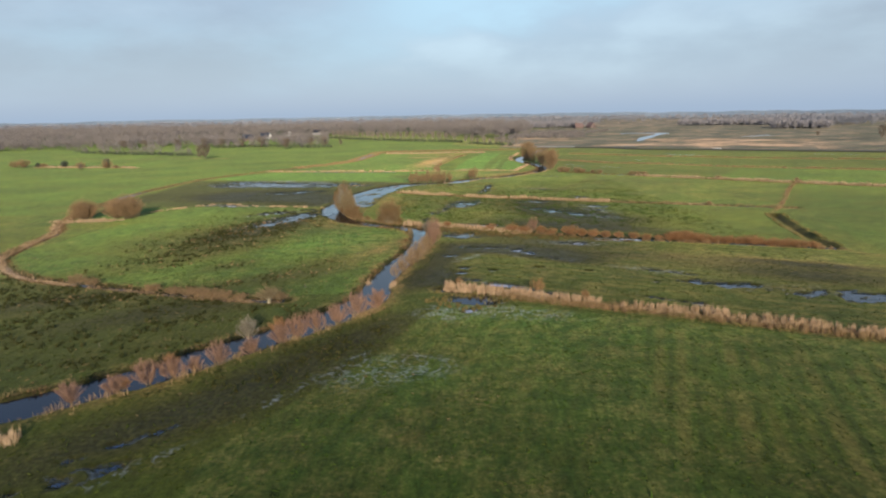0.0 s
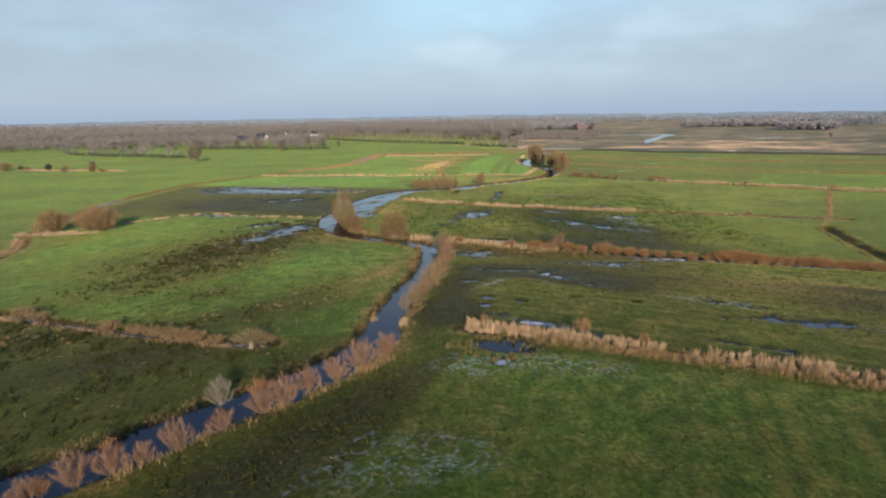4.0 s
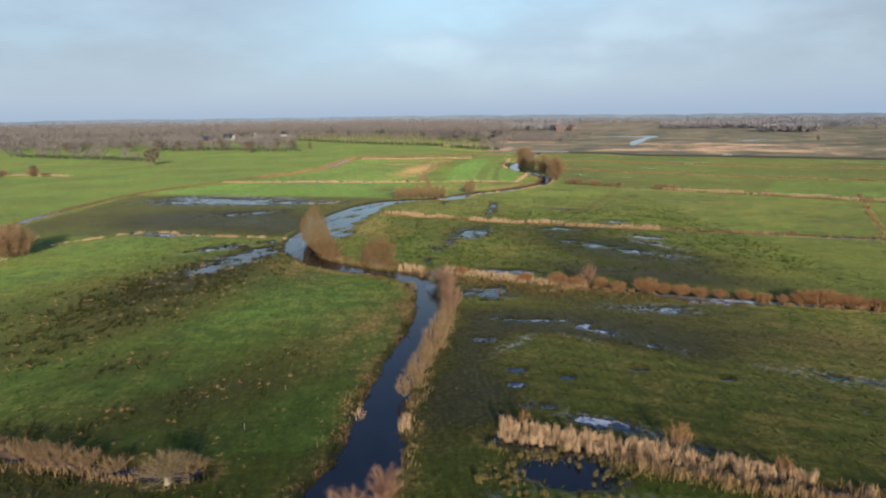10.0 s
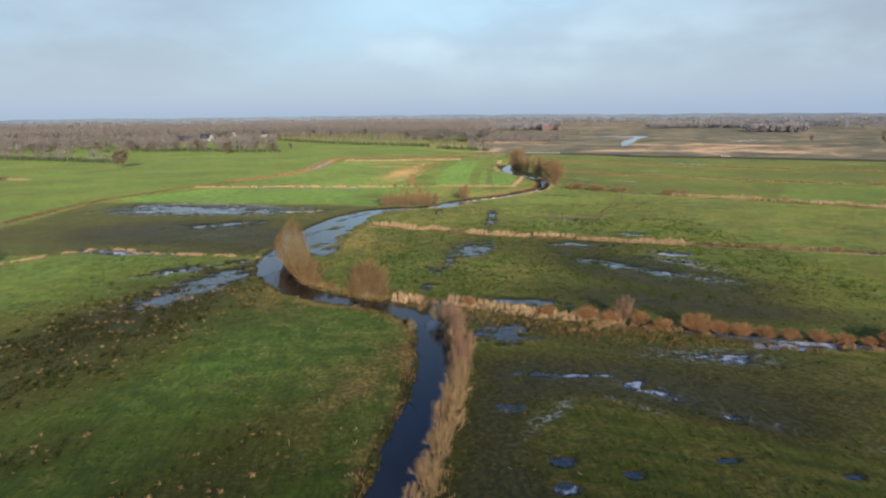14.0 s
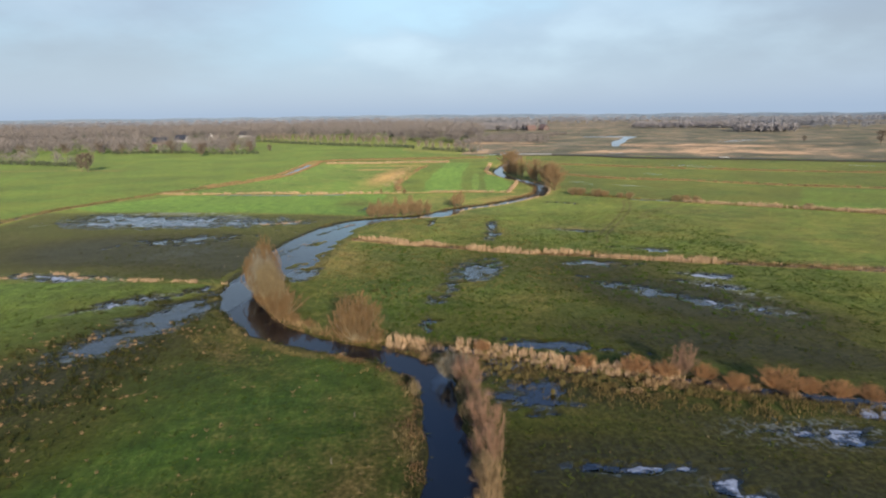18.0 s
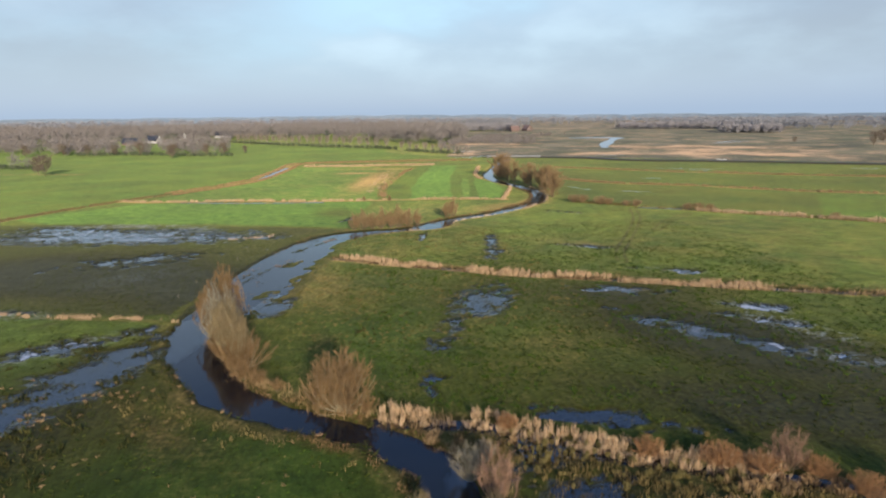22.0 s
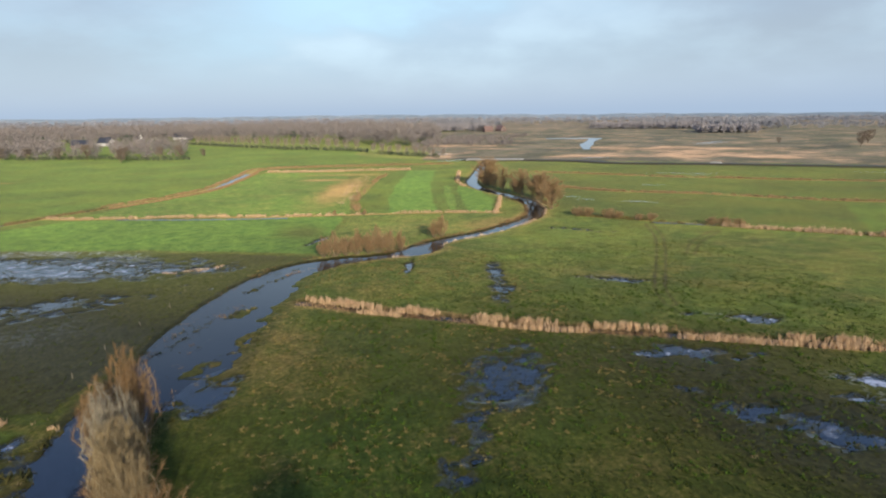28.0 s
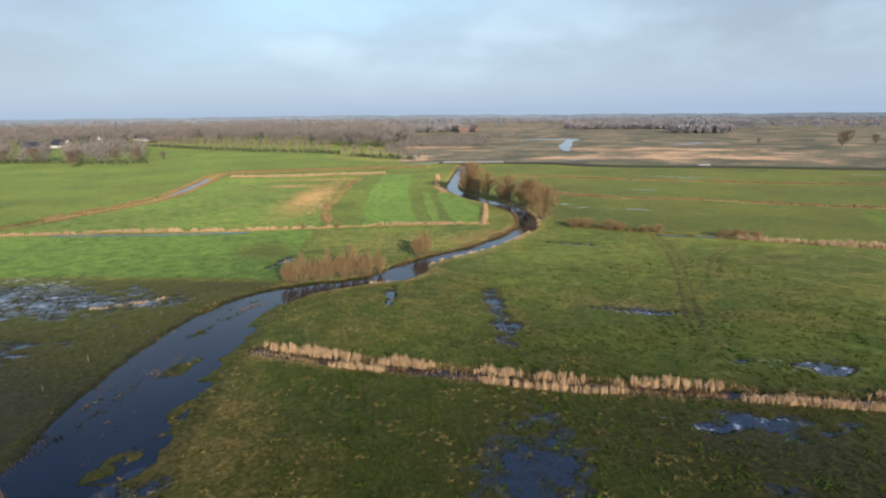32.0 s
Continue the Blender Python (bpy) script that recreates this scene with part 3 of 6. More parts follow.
blotch(48, 100, 26, 4, -24, 0.32, -0.1)
blotch(16, 131, 22, 5, -22, 0.7, -0.2)
blotch(38, 178, 22, 9, -48, 0.9, -0.3)
blotch(34, 158, 26, 7, -28, 0.75, -0.2)
blotch(66, 104, 22, 7, -25, 0.55, -0.2)
blotch(70, 112, 14, 3, -25, 0.5, 0, 0.3)
blotch(-74, 238, 30, 14, -5, 0.5, -0.2)
blotch(-40, 215, 10, 20, 20, 0.35, -0.2)
blotch(-20, 215, 12, 14, 20, 0.0, 0.0, 0.35)
blotch(8, 204, 16, 9, 60, 0.30, -0.1, 0.10)
blotch(40, 206, 20, 8, -20, 0.4, -0.2)
blotch(-3, 184, 12, 8, 20, -0.1, 0.1, 0.15)
blotch(14, 180, 14, 9, 40, -0.15, 0.0, 0.2)
blotch(28, 137, 18, 5, -16, 0.6, -0.35)
blotch(20, 124, 18, 3.5, -38, 0.4, -0.25)
blotch(-12, 190, 9, 7, 30, 0.1, 0.3)
blotch(40, 240, 20, 4, -35, 0.3, 0, 0.25)
blotch(60, 115, 30, 7, -25, 0.2, 0.15, 0.35)
blotch(20, 80, 22, 6, -25, 0.0, 0.3)
blotch(30, 200, 12, 5, -25, 0.5, 0.0, 0.1)

POOLS = []


def pool(x, y, a, b, turn, ice=0.0, ragged=0.5, far=False, label="shallow flood water standing in the wet meadow", name="flood_pool", shallow=False):
    POOLS.append((x, y, a, b, radians(turn), ice, ragged, far, label, name, shallow))


ICY = "shallow flood water with pale broken ice in the grass"
pool(-74, 274, 35, 10.5, -12, 0.35, 0.35, label="broad shallow flood with pale ice patches on the meadow", shallow=True)
pool(-60, 245, 15, 5, 15, 0.05, 1.0, shallow=True)
pool(-90, 284, 16, 6, -25, 0.2, 0.7, shallow=True)
pool(-42, 266, 12, 3, -8, 0.1, 0.5)
pool(-74, 211, 15, 2.6, -18, 0.7, 0.8, label=ICY)
pool(-46.5, 180, 16, 5.2, 62, 0.0, 0.4, shallow=True)
pool(-41.8, 191, 8, 3.0, 60, 0.0, 0.8, shallow=True)
pool(-53, 192, 9, 2.5, 30, 0.3, 1.0, label=ICY)
pool(7.6, 202, 9, 5.0, 62, 0.0, 0.4, shallow=True)
pool(0.5, 189, 6, 2.0, 62, 0.0, 0.9, shallow=True)
pool(17.8, 241, 13, 1.8, 80, 0.0, 0.7, shallow=True)
pool(3.5, 256, 5, 0.7, 75, 0.0, 1.3, shallow=True)
pool(36, 181, 15, 2.4, -49, 0.05, 0.75, label=ICY)
pool(47, 172, 4.5, 1.2, -40, 0.6, 1.35, label=ICY)
pool(46.5, 184.5, 4.5, 1.0, -40, 0.6, 1.35, label=ICY)
pool(48.5, 191.6, 4.0, 1.6, -35, 0.8, 1.2, label=ICY)
pool(39, 238, 4, 1.5, -40, 0.1, 1.3, label=ICY)
pool(47, 214, 6, 1.4, -25, 0.15, 1.3, label=ICY)
pool(32, 204, 7, 2.0, -20, 0.1, 1.0, shallow=True)
pool(4, 149.5, 6.5, 3.8, -30, 0.0, 1.0, shallow=True)
pool(-26.4, 204.5, 5.5, 2.6, 75, 0.0, 0.6, shallow=True)
pool(3, 156, 4, 3.5, 60, 0.0, 0.7)
pool(-4.4, 172.6, 2.8, 1.4, 70, 0.0, 1.3, shallow=True)
pool(12.5, 161.6, 7.5, 1.4, -22, 0.0, 1.2, shallow=True)
pool(11, 133.5, 6, 1.2, -8, 0.1, 0.9, shallow=True)
pool(17.0, 129, 6, 1.5, -35, 0.6, 0.9, label=ICY)
pool(24, 121.5, 4, 0.7, -42, 0.5, 0.9, label=ICY)
pool(1.3, 126.5, 2.6, 1.4, -20, 0.0, 0.8, shallow=True)
pool(29, 136.5, 6, 1.4, -15, 0.7, 1.1, label=ICY)
pool(41, 139, 5, 1.2, -12, 0.9, 0.9, label=ICY)
pool(4.1, 116.1, 1.3, 1.0, 0, 0.0, 0.2, label="small dark water-filled hollow in the pasture")
pool(3.4, 112.2, 1.2, 0.9, 0, 0.4, 0.2, label="small water-filled hollow with an icy rim")
pool(9.8, 113.5, 1.0, 0.7, 0, 0.0, 0.2, label="small dark water-filled hollow in the pasture")
pool(18.9, 114.7, 1.1, 0.6, 0, 0.0, 0.2, label="small dark water-filled hollow in the pasture")
pool(27.9, 111.3, 0.9, 0.6, 0, 0.0, 0.2, label="small dark water-filled hollow in the pasture")
pool(11.5, 102, 7.5, 1.2, -35, 0.6, 0.7, label=ICY)
pool(4.0, 89.2, 1.4, 0.9, 30, 3.0, 0.3, label="white sheet of ice on a puddle")
pool(40, 110.5, 5, 0.9, -30, 0.3, 0.9, label=ICY)
pool(50, 99, 9, 1.6, -24, 0.0, 1.2, shallow=True)
pool(58, 94, 10, 1.7, -30, 0.0, 1.25, shallow=True)
pool(70, 90, 12, 1.9, -26, 0.0, 1.2, shallow=True)
pool(35, 93, 6, 0.8, -28, 0.0, 1.0, shallow=True)
pool(-33, 46, 5, 1.6, 30, 0.0, 1.0, shallow=True)
pool(-31, 52, 4, 0.9, 42, 0.0, 1.0, shallow=True)
pool(-15, 287, 5, 1.2, 60, 0.0, 0.8, shallow=True)
pool(53, 283, 6, 1.8, -40, 0.3, 1.2)
pool(5.0, 94.8, 4.6, 2.9, -15, 0.0, 0.2, label="dark reed-fringed pond at the end of the ditch", name="pond")
pool(152, 401, 9, 1.6, -34, 0.2, 1.0, True)
pool(163, 394, 8, 1.3, -30, 0.3, 1.0, True)
pool(158, 389, 6, 1.0, -36, 0.2, 1.0, True)
pool(66, 519, 12, 3.5, 10, 0.3, 0.9, True)
pool(84, 527, 14, 3, -8, 0.3, 1.0, True)
pool(70, 580, 14, 7, 10, 0.3, 0.6, True)
pool(329, 626, 34, 9, 34, 0.1, 0.6, True, "distant pool in the brown marsh")
pool(118, 362, 6, 1.2, -34, 0.1, 1.0, True)
pool(74, 340, 4, 1.1, -30, 0.2, 1.0, True)
pool(76, 332, 3, 0.8, -30, 0.2, 1.0, True)
pool(90, 322, 7, 0.9, -34, 0.1, 1.0, True)
pool(236, 372, 9, 1.6, -32, 0.2, 1.0, True)
pool(248, 362, 7, 1.2, -32, 0.2, 1.0, True)
pool(160, 505, 10, 3, -20, 0.2, 0.7, True, "distant pool in the brown marsh")


FROST = []


def frost(x, y, a, b, turn, amount=1.0):
    """Thin pale ice left between the grass where shallow water drained away."""
    FROST.append((x, y, a, b, radians(turn), amount))


frost(-7, 67.5, 9, 5, 10, 0.9)
frost(-18, 61.5, 7, 0.8, 57, 1.2)
frost(-28, 47.8, 6, 0.9, 47, 0.9)
frost(-12.5, 69, 6, 1.0, 58, 1.1)
frost(9.5, 87.8, 11, 3.2, -20)
frost(0, 88.5, 5, 4.5, 0)
frost(4, 89.2, 2.0, 1.4, 30, 1.3)
frost(5, 124, 6, 1.2, 42, 1.4)
frost(14, 126, 4.5, 0.8, -45, 0.9)
frost(17.5, 128.5, 7, 2.0, -35, 0.8)
frost(25, 121, 6, 1.0, -42, 0.6)
frost(29, 136.5, 9, 3, -15, 1.2)
frost(41, 139, 7, 2, -12, 1.1)
frost(48, 182, 9, 3, -60, 1.2)
frost(48.5, 191, 6, 2.6, -35, 1.3)
frost(46.5, 171, 7, 2.4, -40, 2.0)
frost(47, 184.5, 6, 2.2, -40, 2.0)
frost(39, 238, 5, 2.6, -40, 0.9)
frost(47, 214, 7, 2.6, -25)
frost(-80, 290, 22, 3.2, -12, 2.2)
frost(-58, 281, 7, 4.5, -30, 2.2)
frost(-74, 211, 16, 3.2, -18, 1.2)
frost(-53, 192, 11, 3.5, 30, 0.9)
frost(11.5, 102, 9, 1.8, -35, 1.1)
frost(60, 96, 16, 3, -25, 0.25)
frost(40, 110.5, 8, 2, -30)
frost(-56, 230, 10, 6, 30, 0.5)


def pool_radius(x, y, p):
    px, py, a, b, turn, ice, ragged, far, label, name, shallow = p
    c, s = math.cos(turn), math.sin(turn)
    u, v = (x - px) * c + (y - py) * s, -(x - px) * s + (y - py) * c
    return np.hypot(u / a, v / b)


def far_slope(x, y):
    """The land falls very gently to the east, far out."""
    return np.where(x > 0, -0.011, -0.005) * x * smooth(np.hypot(x, y - 100), 900, 1800)


def plan(x, y, extra=None):
    """Height, wet, lush, dry and the mown rows of the ground at each place."""
    warp = fbm(x / 9, y / 9, 3) * 4
    off = 1 + 2 * smooth(np.hypot(x, y - 100), 350, 700)
    wx, wy = x + warp * 0.5 * off, y + fbm(x / 9, y / 9, 11) * 2.0 * off
    lush, dry, wet = np.full(x.shape, 0.22), np.full(x.shape, 0.22), np.full(x.shape, 0.1)
    amp, row = np.zeros(x.shape), np.zeros(x.shape)
    for pts, f_lush, f_dry, f_wet, rows, along in FIELDS:
        m = inside(wx, wy, pts)
        lush, dry, wet = np.where(m, f_lush, lush), np.where(m, f_dry, dry), np.where(m, f_wet, wet)
        amp = np.where(m, rows, amp)
        row = np.where(m & (rows > 0), x * along[1] - y * along[0], row)
    for bx, by, a, b, turn, b_wet, b_lush, b_dry in BLOTCHES:
        c, s = math.cos(turn), math.sin(turn)
        u, v = (wx - bx) * c + (wy - by) * s, -(wx - bx) * s + (wy - by) * c
        f = np.exp(-1.2 * (u * u / (a * a) + v * v / (b * b)))
        wet, lush, dry = wet + b_wet * f, lush + b_lush * f, dry + b_dry * f
    h = fbm(x / 14, y / 14, 5) * 0.16 + fbm(x / 1.6, y / 1.6, 9, 2) * 0.10
    dist = np.hypot(x, y - 150)
    h = h * (1 - smooth(dist, 250, 420)) + far_slope(x, y)
    rag = fbm(x / 4.5, y / 3.2, 21, 4) + 0.8 * fbm(x / 1.6, y / 1.2, 27, 2)
    film = np.zeros(x.shape)
    for p in POOLS:
        if p[7]:
            continue
        ok = np.flatnonzero(np.hypot(x - p[0], y - p[1]) < 2.6 * p[2] + 4)
        if not len(ok):
            continue
        X, Y, RAG = x[ok], y[ok], rag[ok]
        r = 0.12 + 0.30 * p[6] + (1 - 0.1 * p[6]) * pool_radius(X, Y, p) + RAG * p[6] * 2.0
        f = smooth(r, 1.35, 0.65)
        h[ok] = h[ok] * (1 - f) + (((0.13 * RAG - 0.35) if p[2] > 18 else (0.17 * RAG - 0.335)) if p[10] else (-0.5 if p[9] == "pond" or p[2] < 2 else 0.15 * RAG - 0.36)) * f
        wet[ok] = np.maximum(wet[ok], 0.75 * smooth(r, 2.0, 0.9))
        film[ok] = np.maximum(film[ok], smooth(r, 1.6, 0.95))
    d, side, half = near(x, y, WATERWAY)
    half = half + fbm(x / 2.5, y / 2.5, 31, 2) * 1.1
    edge = d - half
    broad = smooth(half, 3.6, 5.0)
    flow = fbm((0.93 * x - 0.36 * y) / 1.8, (0.36 * x + 0.93 * y) / 11, 71, 4)
    shelf = smooth(d / np.maximum(half, 0.5), 0.25, 1.0) * (side < 0)
    bed = -0.9 + broad * (0.46 + shelf * (0.16 + 0.32 * rag) + 0.5 * np.maximum(flow + 0.45 * rag, -0.2))
    f = smooth(edge, 0.55 + 0.9 * broad * (side < 0), -0.45 - 2.2 * broad * (side < 0))
    h = h * (1 - f) + bed * f
    wet = np.maximum(wet, 0.9 * smooth(edge, 2.0 + broad, 0.2) * (0.55 + 0.45 * (side > 0)))
    dry = dry + 0.3 * smooth(edge, 4.0, 1.0) * (1 - broad)
    # CUT_CROSS holds no water: its dark mud tone stands in for shade
    for line, deep, half_w in ((DITCH_FRONT, 0.5, 0.7), (DITCH_MID, 0.5, 0.8), (DITCH_REED, 0.5, 0.8), (DITCH_LEFT, 0.5, 0.6), (CUT_CROSS, 0.9, 1.2)):
        d, side, third = near(x, y, line)
        f = smooth(d, half_w + 0.8, half_w * 0.5)
        h = h * (1 - f) + (-deep + rag * 0.25) * f
        wet = np.maximum(wet, 0.8 * smooth(d, 2.6, 0.8))
        dry = dry + 0.35 * smooth(d, 3.2, 1.5)
    for line in (TRACK_1, TRACK_2):
        d, side, third = near(x, y, line)
        f = smooth(np.abs(d - 0.9), 0.55, 0.15)
        wet, lush = wet + 0.5 * f, lush - 0.3 * f
    for line, w, tan in ((DITCH_EAST, 2.0, 0.5), (DITCH_CROSS, 1.6, 0.5), (DITCH_FAR, 4.5, 0.6), (HEDGE_G, 1.9, 0.9), (HEDGE_H, 2.8, 1.0), (HEDGE_R, 1.8, 0.8), (BEND_R, 2.2, 0.8), (HEDGE_L, 2.2, 0.5),
                         (STRIP_1, 2.8, 0.75), (STRIP_2, 3.2, 0.7), (STRIP_3, 3.0, 0.9), (STRIP_4, 3.0, 0.7), (BANK, 1.4, 0.4)):
        d, side, third = near(x, y, line)
        f = smooth(d, w, w * 0.3)
        dry, lush = np.maximum(dry, tan * f), lush * (1 - 0.7 * f)
        wet = wet * (1 - 0.5 * f)
    if extra is not None:
        ice = np.zeros(x.shape)
        for fx, fy, a, b, turn, amount in FROST:
            c, q = math.cos(turn), math.sin(turn)
            u, v = (x - fx) * c + (y - fy) * q, -(x - fx) * q + (y - fy) * c
            ice = np.maximum(ice, amount * smooth(np.hypot(u / a, v / b) + 0.5 * rag, 1.25, 0.4))
        extra.extend([ice, film])
    return h, wet, lush, dry, row, amp


# mesh makers
def numpy_mesh(name, verts, polys, mat, attributes=()):
    """A mesh from arrays: verts (n, 3) and polys, an array of triangles or of quads."""
    me = bpy.data.meshes.new(name)
    verts, polys = np.asarray(verts, np.float32), np.asarray(polys, np.int32)
    k = polys.shape[1]
    me.vertices.add(len(verts))
    me.vertices.foreach_set("co", verts.ravel())
    me.loops.add(polys.size)
    me.loops.foreach_set("vertex_index", polys.ravel())
    me.polygons.add(len(polys))
    me.polygons.foreach_set("loop_start", np.arange(0, polys.size, k, dtype=np.int32))
    me.polygons.foreach_set("loop_total", np.full(len(polys), k, np.int32))
    me.update(calc_edges=True)
    for label, kind, values in attributes:
        at = me.attributes.new(label, kind, "POINT")
        at.data.foreach_set({"FLOAT_COLOR": "color", "FLOAT_VECTOR": "vector", "FLOAT": "value"}[kind], np.asarray(values, np.float32).ravel())
    me.materials.append(mat)
    return me


def part(name, bm, mat, parent, label=""):
    me = bpy.data.meshes.new(name)
    bm.to_mesh(me)
    bm.free()
    me.materials.append(mat)
    ob = new(name, me)
    ob.parent = parent
    return tagged(ob, label)


def mesh_part(name, me, parent, label=""):
    ob = new(name, me)
    ob.parent = parent
    return tagged(ob, label)


def box(bm, x0, y0, z0, x1, y1, z1, bevel=0.0):
    made = bmesh.ops.create_cube(bm, size=1.0, matrix=Matrix.Translation(((x0 + x1) / 2, (y0 + y1) / 2, (z0 + z1) / 2)) @ Matrix.Diagonal((x1 - x0, y1 - y0, z1 - z0, 1)))
    if bevel:
        edges = {e for v in made["verts"] for e in v.link_edges}
        bmesh.ops.bevel(bm, geom=list(edges), offset=bevel, segments=1, affect="EDGES")
    return bm


def blades(foot, way, width, rng, segments=1):
    """Thin tapering blades that rise from foot along way; width at the foot. Bent when segments is 2."""
    n = len(foot)
    turn = rng.normal(size=(n, 3))
    flat_way = np.cross(way, turn)
    flat_way /= np.linalg.norm(flat_way, axis=1, keepdims=True) + 1e-9
    off = flat_way * (np.asarray(width).reshape(-1, 1) / 2)
    if segments == 1:
        verts = np.stack([foot - off, foot + off, foot + way], 1).reshape(-1, 3)
        return verts, np.arange(3 * n).reshape(-1, 3)
    mid = foot + way * 0.55 + turn * np.linalg.norm(way, axis=1, keepdims=True) * 0.04
    tip = foot + way
    verts = np.stack([foot - off * 0.7, foot + off * 0.7, mid + off, mid - off, tip], 1).reshape(-1, 3)
    b = np.arange(n)[:, None] * 5
    tris = np.concatenate([b + [[0, 1, 2]], b + [[0, 2, 3]], b + [[3, 2, 4]]], 1).reshape(-1, 3)
    return verts, tris


def tubes(paths, sides=5):
    """Tapered tubes along paths [(points, radii)], as vertices and quads."""
    verts, quads, base = [], [], 0
    ang = np.linspace(0, 2 * np.pi, sides, endpoint=False)
    for pts, radii in paths:
        pts = np.asarray(pts, float)
        tang = np.gradient(pts, axis=0)
        tang /= np.linalg.norm(tang, axis=1, keepdims=True) + 1e-9
        ref = np.where(np.abs(tang[:, 2:3]) > 0.9, [[1.0, 0, 0]], [[0, 0, 1.0]])
        a = np.cross(tang, ref)
        a /= np.linalg.norm(a, axis=1, keepdims=True) + 1e-9
        b = np.cross(tang, a)
        ring = pts[:, None] + (a[:, None] * np.cos(ang)[None, :, None] + b[:, None] * np.sin(ang)[None, :, None]) * np.asarray(radii)[:, None, None]
        verts.append(ring.reshape(-1, 3))
        for i in range(len(pts) - 1):
            for k in range(sides):
                k2 = (k + 1) % sides
                quads.append((base + i * sides + k, base + i * sides + k2, base + (i + 1) * sides + k2, base + (i + 1) * sides + k))
        base += len(pts) * sides
    return np.vstack(verts), np.array(quads)


def unit(v):
    return v / (np.linalg.norm(v, axis=-1, keepdims=True) + 1e-9)


# the ground: one sheet to the horizon
def axis(lo, hi, step, far_lo, far_hi, grow_lo, grow_hi):
    mid = list(np.arange(lo, hi, step))
    d, out = step, [lo]
    while out[-1] > far_lo:
        d *= grow_lo
        out.append(out[-1] - d)
    d, right = step, [mid[-1]]
    while right[-1] < far_hi:
        d *= grow_hi
        right.append(right[-1] + d)
    return np.array(out[:0:-1] + mid + right[1:])


gx = axis(-50, 58, 0.46, -4700, 4700, 1.018, 1.018)
gy = axis(30, 272, 0.5, -1500, 4900, 1.03, 1.0125)
GX, GY = np.meshgrid(gx, gy)
px, py = GX.ravel(), GY.ravel()
ice_film = []
h, wet, lush, dry, row, amp = plan(px, py, ice_film)
nx, ny = len(gx), len(gy)
cell = np.arange(nx * ny).reshape(ny, nx)
quads = np.stack([cell[:-1, :-1], cell[:-1, 1:], cell[1:, 1:], cell[1:, :-1]], -1).reshape(-1, 4)
marsh = inside(px + 30 * fbm(px / 60, py / 60, 81), py + 30 * fbm(px / 60, py / 60, 83), [(60, 530), (100, 522), (262, 397), (700, 135), (1500, 200), (1500, 1300), (400, 1300), (150, 1060), (70, 700)])
marsh = np.where(py > 1150, 1.0, marsh * 0.9)
zone = np.clip(np.stack([wet, lush, dry, marsh], 1), 0, 1.5)
ground_mesh = numpy_mesh("ground", np.stack([px, py, h], 1), quads, M_GROUND,
                         [("zone", "FLOAT_COLOR", zone), ("furrow", "FLOAT_VECTOR", np.stack([row, amp, ice_film[0]], 1)), ("film", "FLOAT", ice_film[1])])
ground_mesh.polygons.foreach_set("use_smooth", np.ones(len(quads), bool))
ground = tagged(new("ground", ground_mesh), "flat wet grassland in patches of green, olive and brown", "ground", kind="structure")


def ribbon(name, line, extra, z, mat, ice=0.0, across=1, deep=False):
    """A strip along a line; with deep, its depth over the bed is told at every vertex."""
    d = np.gradient(line[:, :2], axis=0)
    n = np.stack([-d[:, 1], d[:, 0]], 1) / np.linalg.norm(d, axis=1, keepdims=True)
    w = (line[:, 2:3] if line.shape[1] > 2 else 0) + extra
    m = len(line)
    rows_ = [line[:, :2] + n * w * (1 - 2 * k / across) for k in range(across + 1)]
    flat_ = np.vstack(rows_)
    verts = np.column_stack([flat_, np.full(len(flat_), z)])
    depth = z - plan(flat_[:, 0], flat_[:, 1])[0] if deep else np.ones(len(flat_))
    i = np.arange(m - 1)
    faces = np.vstack([np.stack([i + k * m, i + (k + 1) * m, i + (k + 1) * m + 1, i + k * m + 1], 1) for k in range(across)])
    return numpy_mesh(name, verts, faces, mat, [("ice", "FLOAT", np.full(len(flat_), ice)), ("depth", "FLOAT", depth)])


tagged(new("river", ribbon("river", RIVER, 1.6, WATER, M_WATER, 0.0, 14, True)), "narrow winding lowland river with still dark water", "river", kind="structure")
tagged(new("river", ribbon("river", RIVER_UP, 2.2, WATER - 0.004, M_WATER, 0.0, 30, True)), "winding river broadened by shallow flooding and mud bars", "river", kind="structure")
tagged(new("river", ribbon("river", RIVER_DOWN, 1.6, WATER + 0.002, M_WATER)), "straight lower reach of the lowland river", "river", kind="structure")
for ditch_line, z in ((DITCH_FRONT, 0.008), (DITCH_MID, 0.012), (DITCH_REED, 0.016), (DITCH_LEFT, 0.02)):
    tagged(new("ditch_water", ribbon("ditch_water", ditch_line, 1.3, WATER + z - 0.03, M_WATER)), "dark standing water in a reed-lined ditch", "ditch", kind="structure")
tagged(new("ditch_water", ribbon("ditch_water", spline([(-61, 408), (-58, 414), (-56.3, 440), (-53, 474)]), 1.9, 0.05, M_WATER)), "open water in a far field ditch", "ditch", kind="structure")
tagged(new("ditch_water", ribbon("ditch_water", spline([(-127.5, 236), (-128.5, 246), (-128.3, 256)]), 1.7, 0.03, M_WATER)), "open bend of the small field brook", "ditch", kind="structure")

for thin_line, half_w in ((spline([(-76, 336.4), (-52, 329.2), (-36, 326.0), (-24, 323.8)], 4), 0.9), (spline([(74.5, 287.4), (81, 283.6), (86.5, 280.4), (91, 276.2)], 4), 0.7)):
    tagged(new("ditch_water", ribbon("ditch_water", thin_line, half_w, 0.045, M_WATER)), "narrow open water beside a straw-coloured field edge", "ditch", kind="structure")
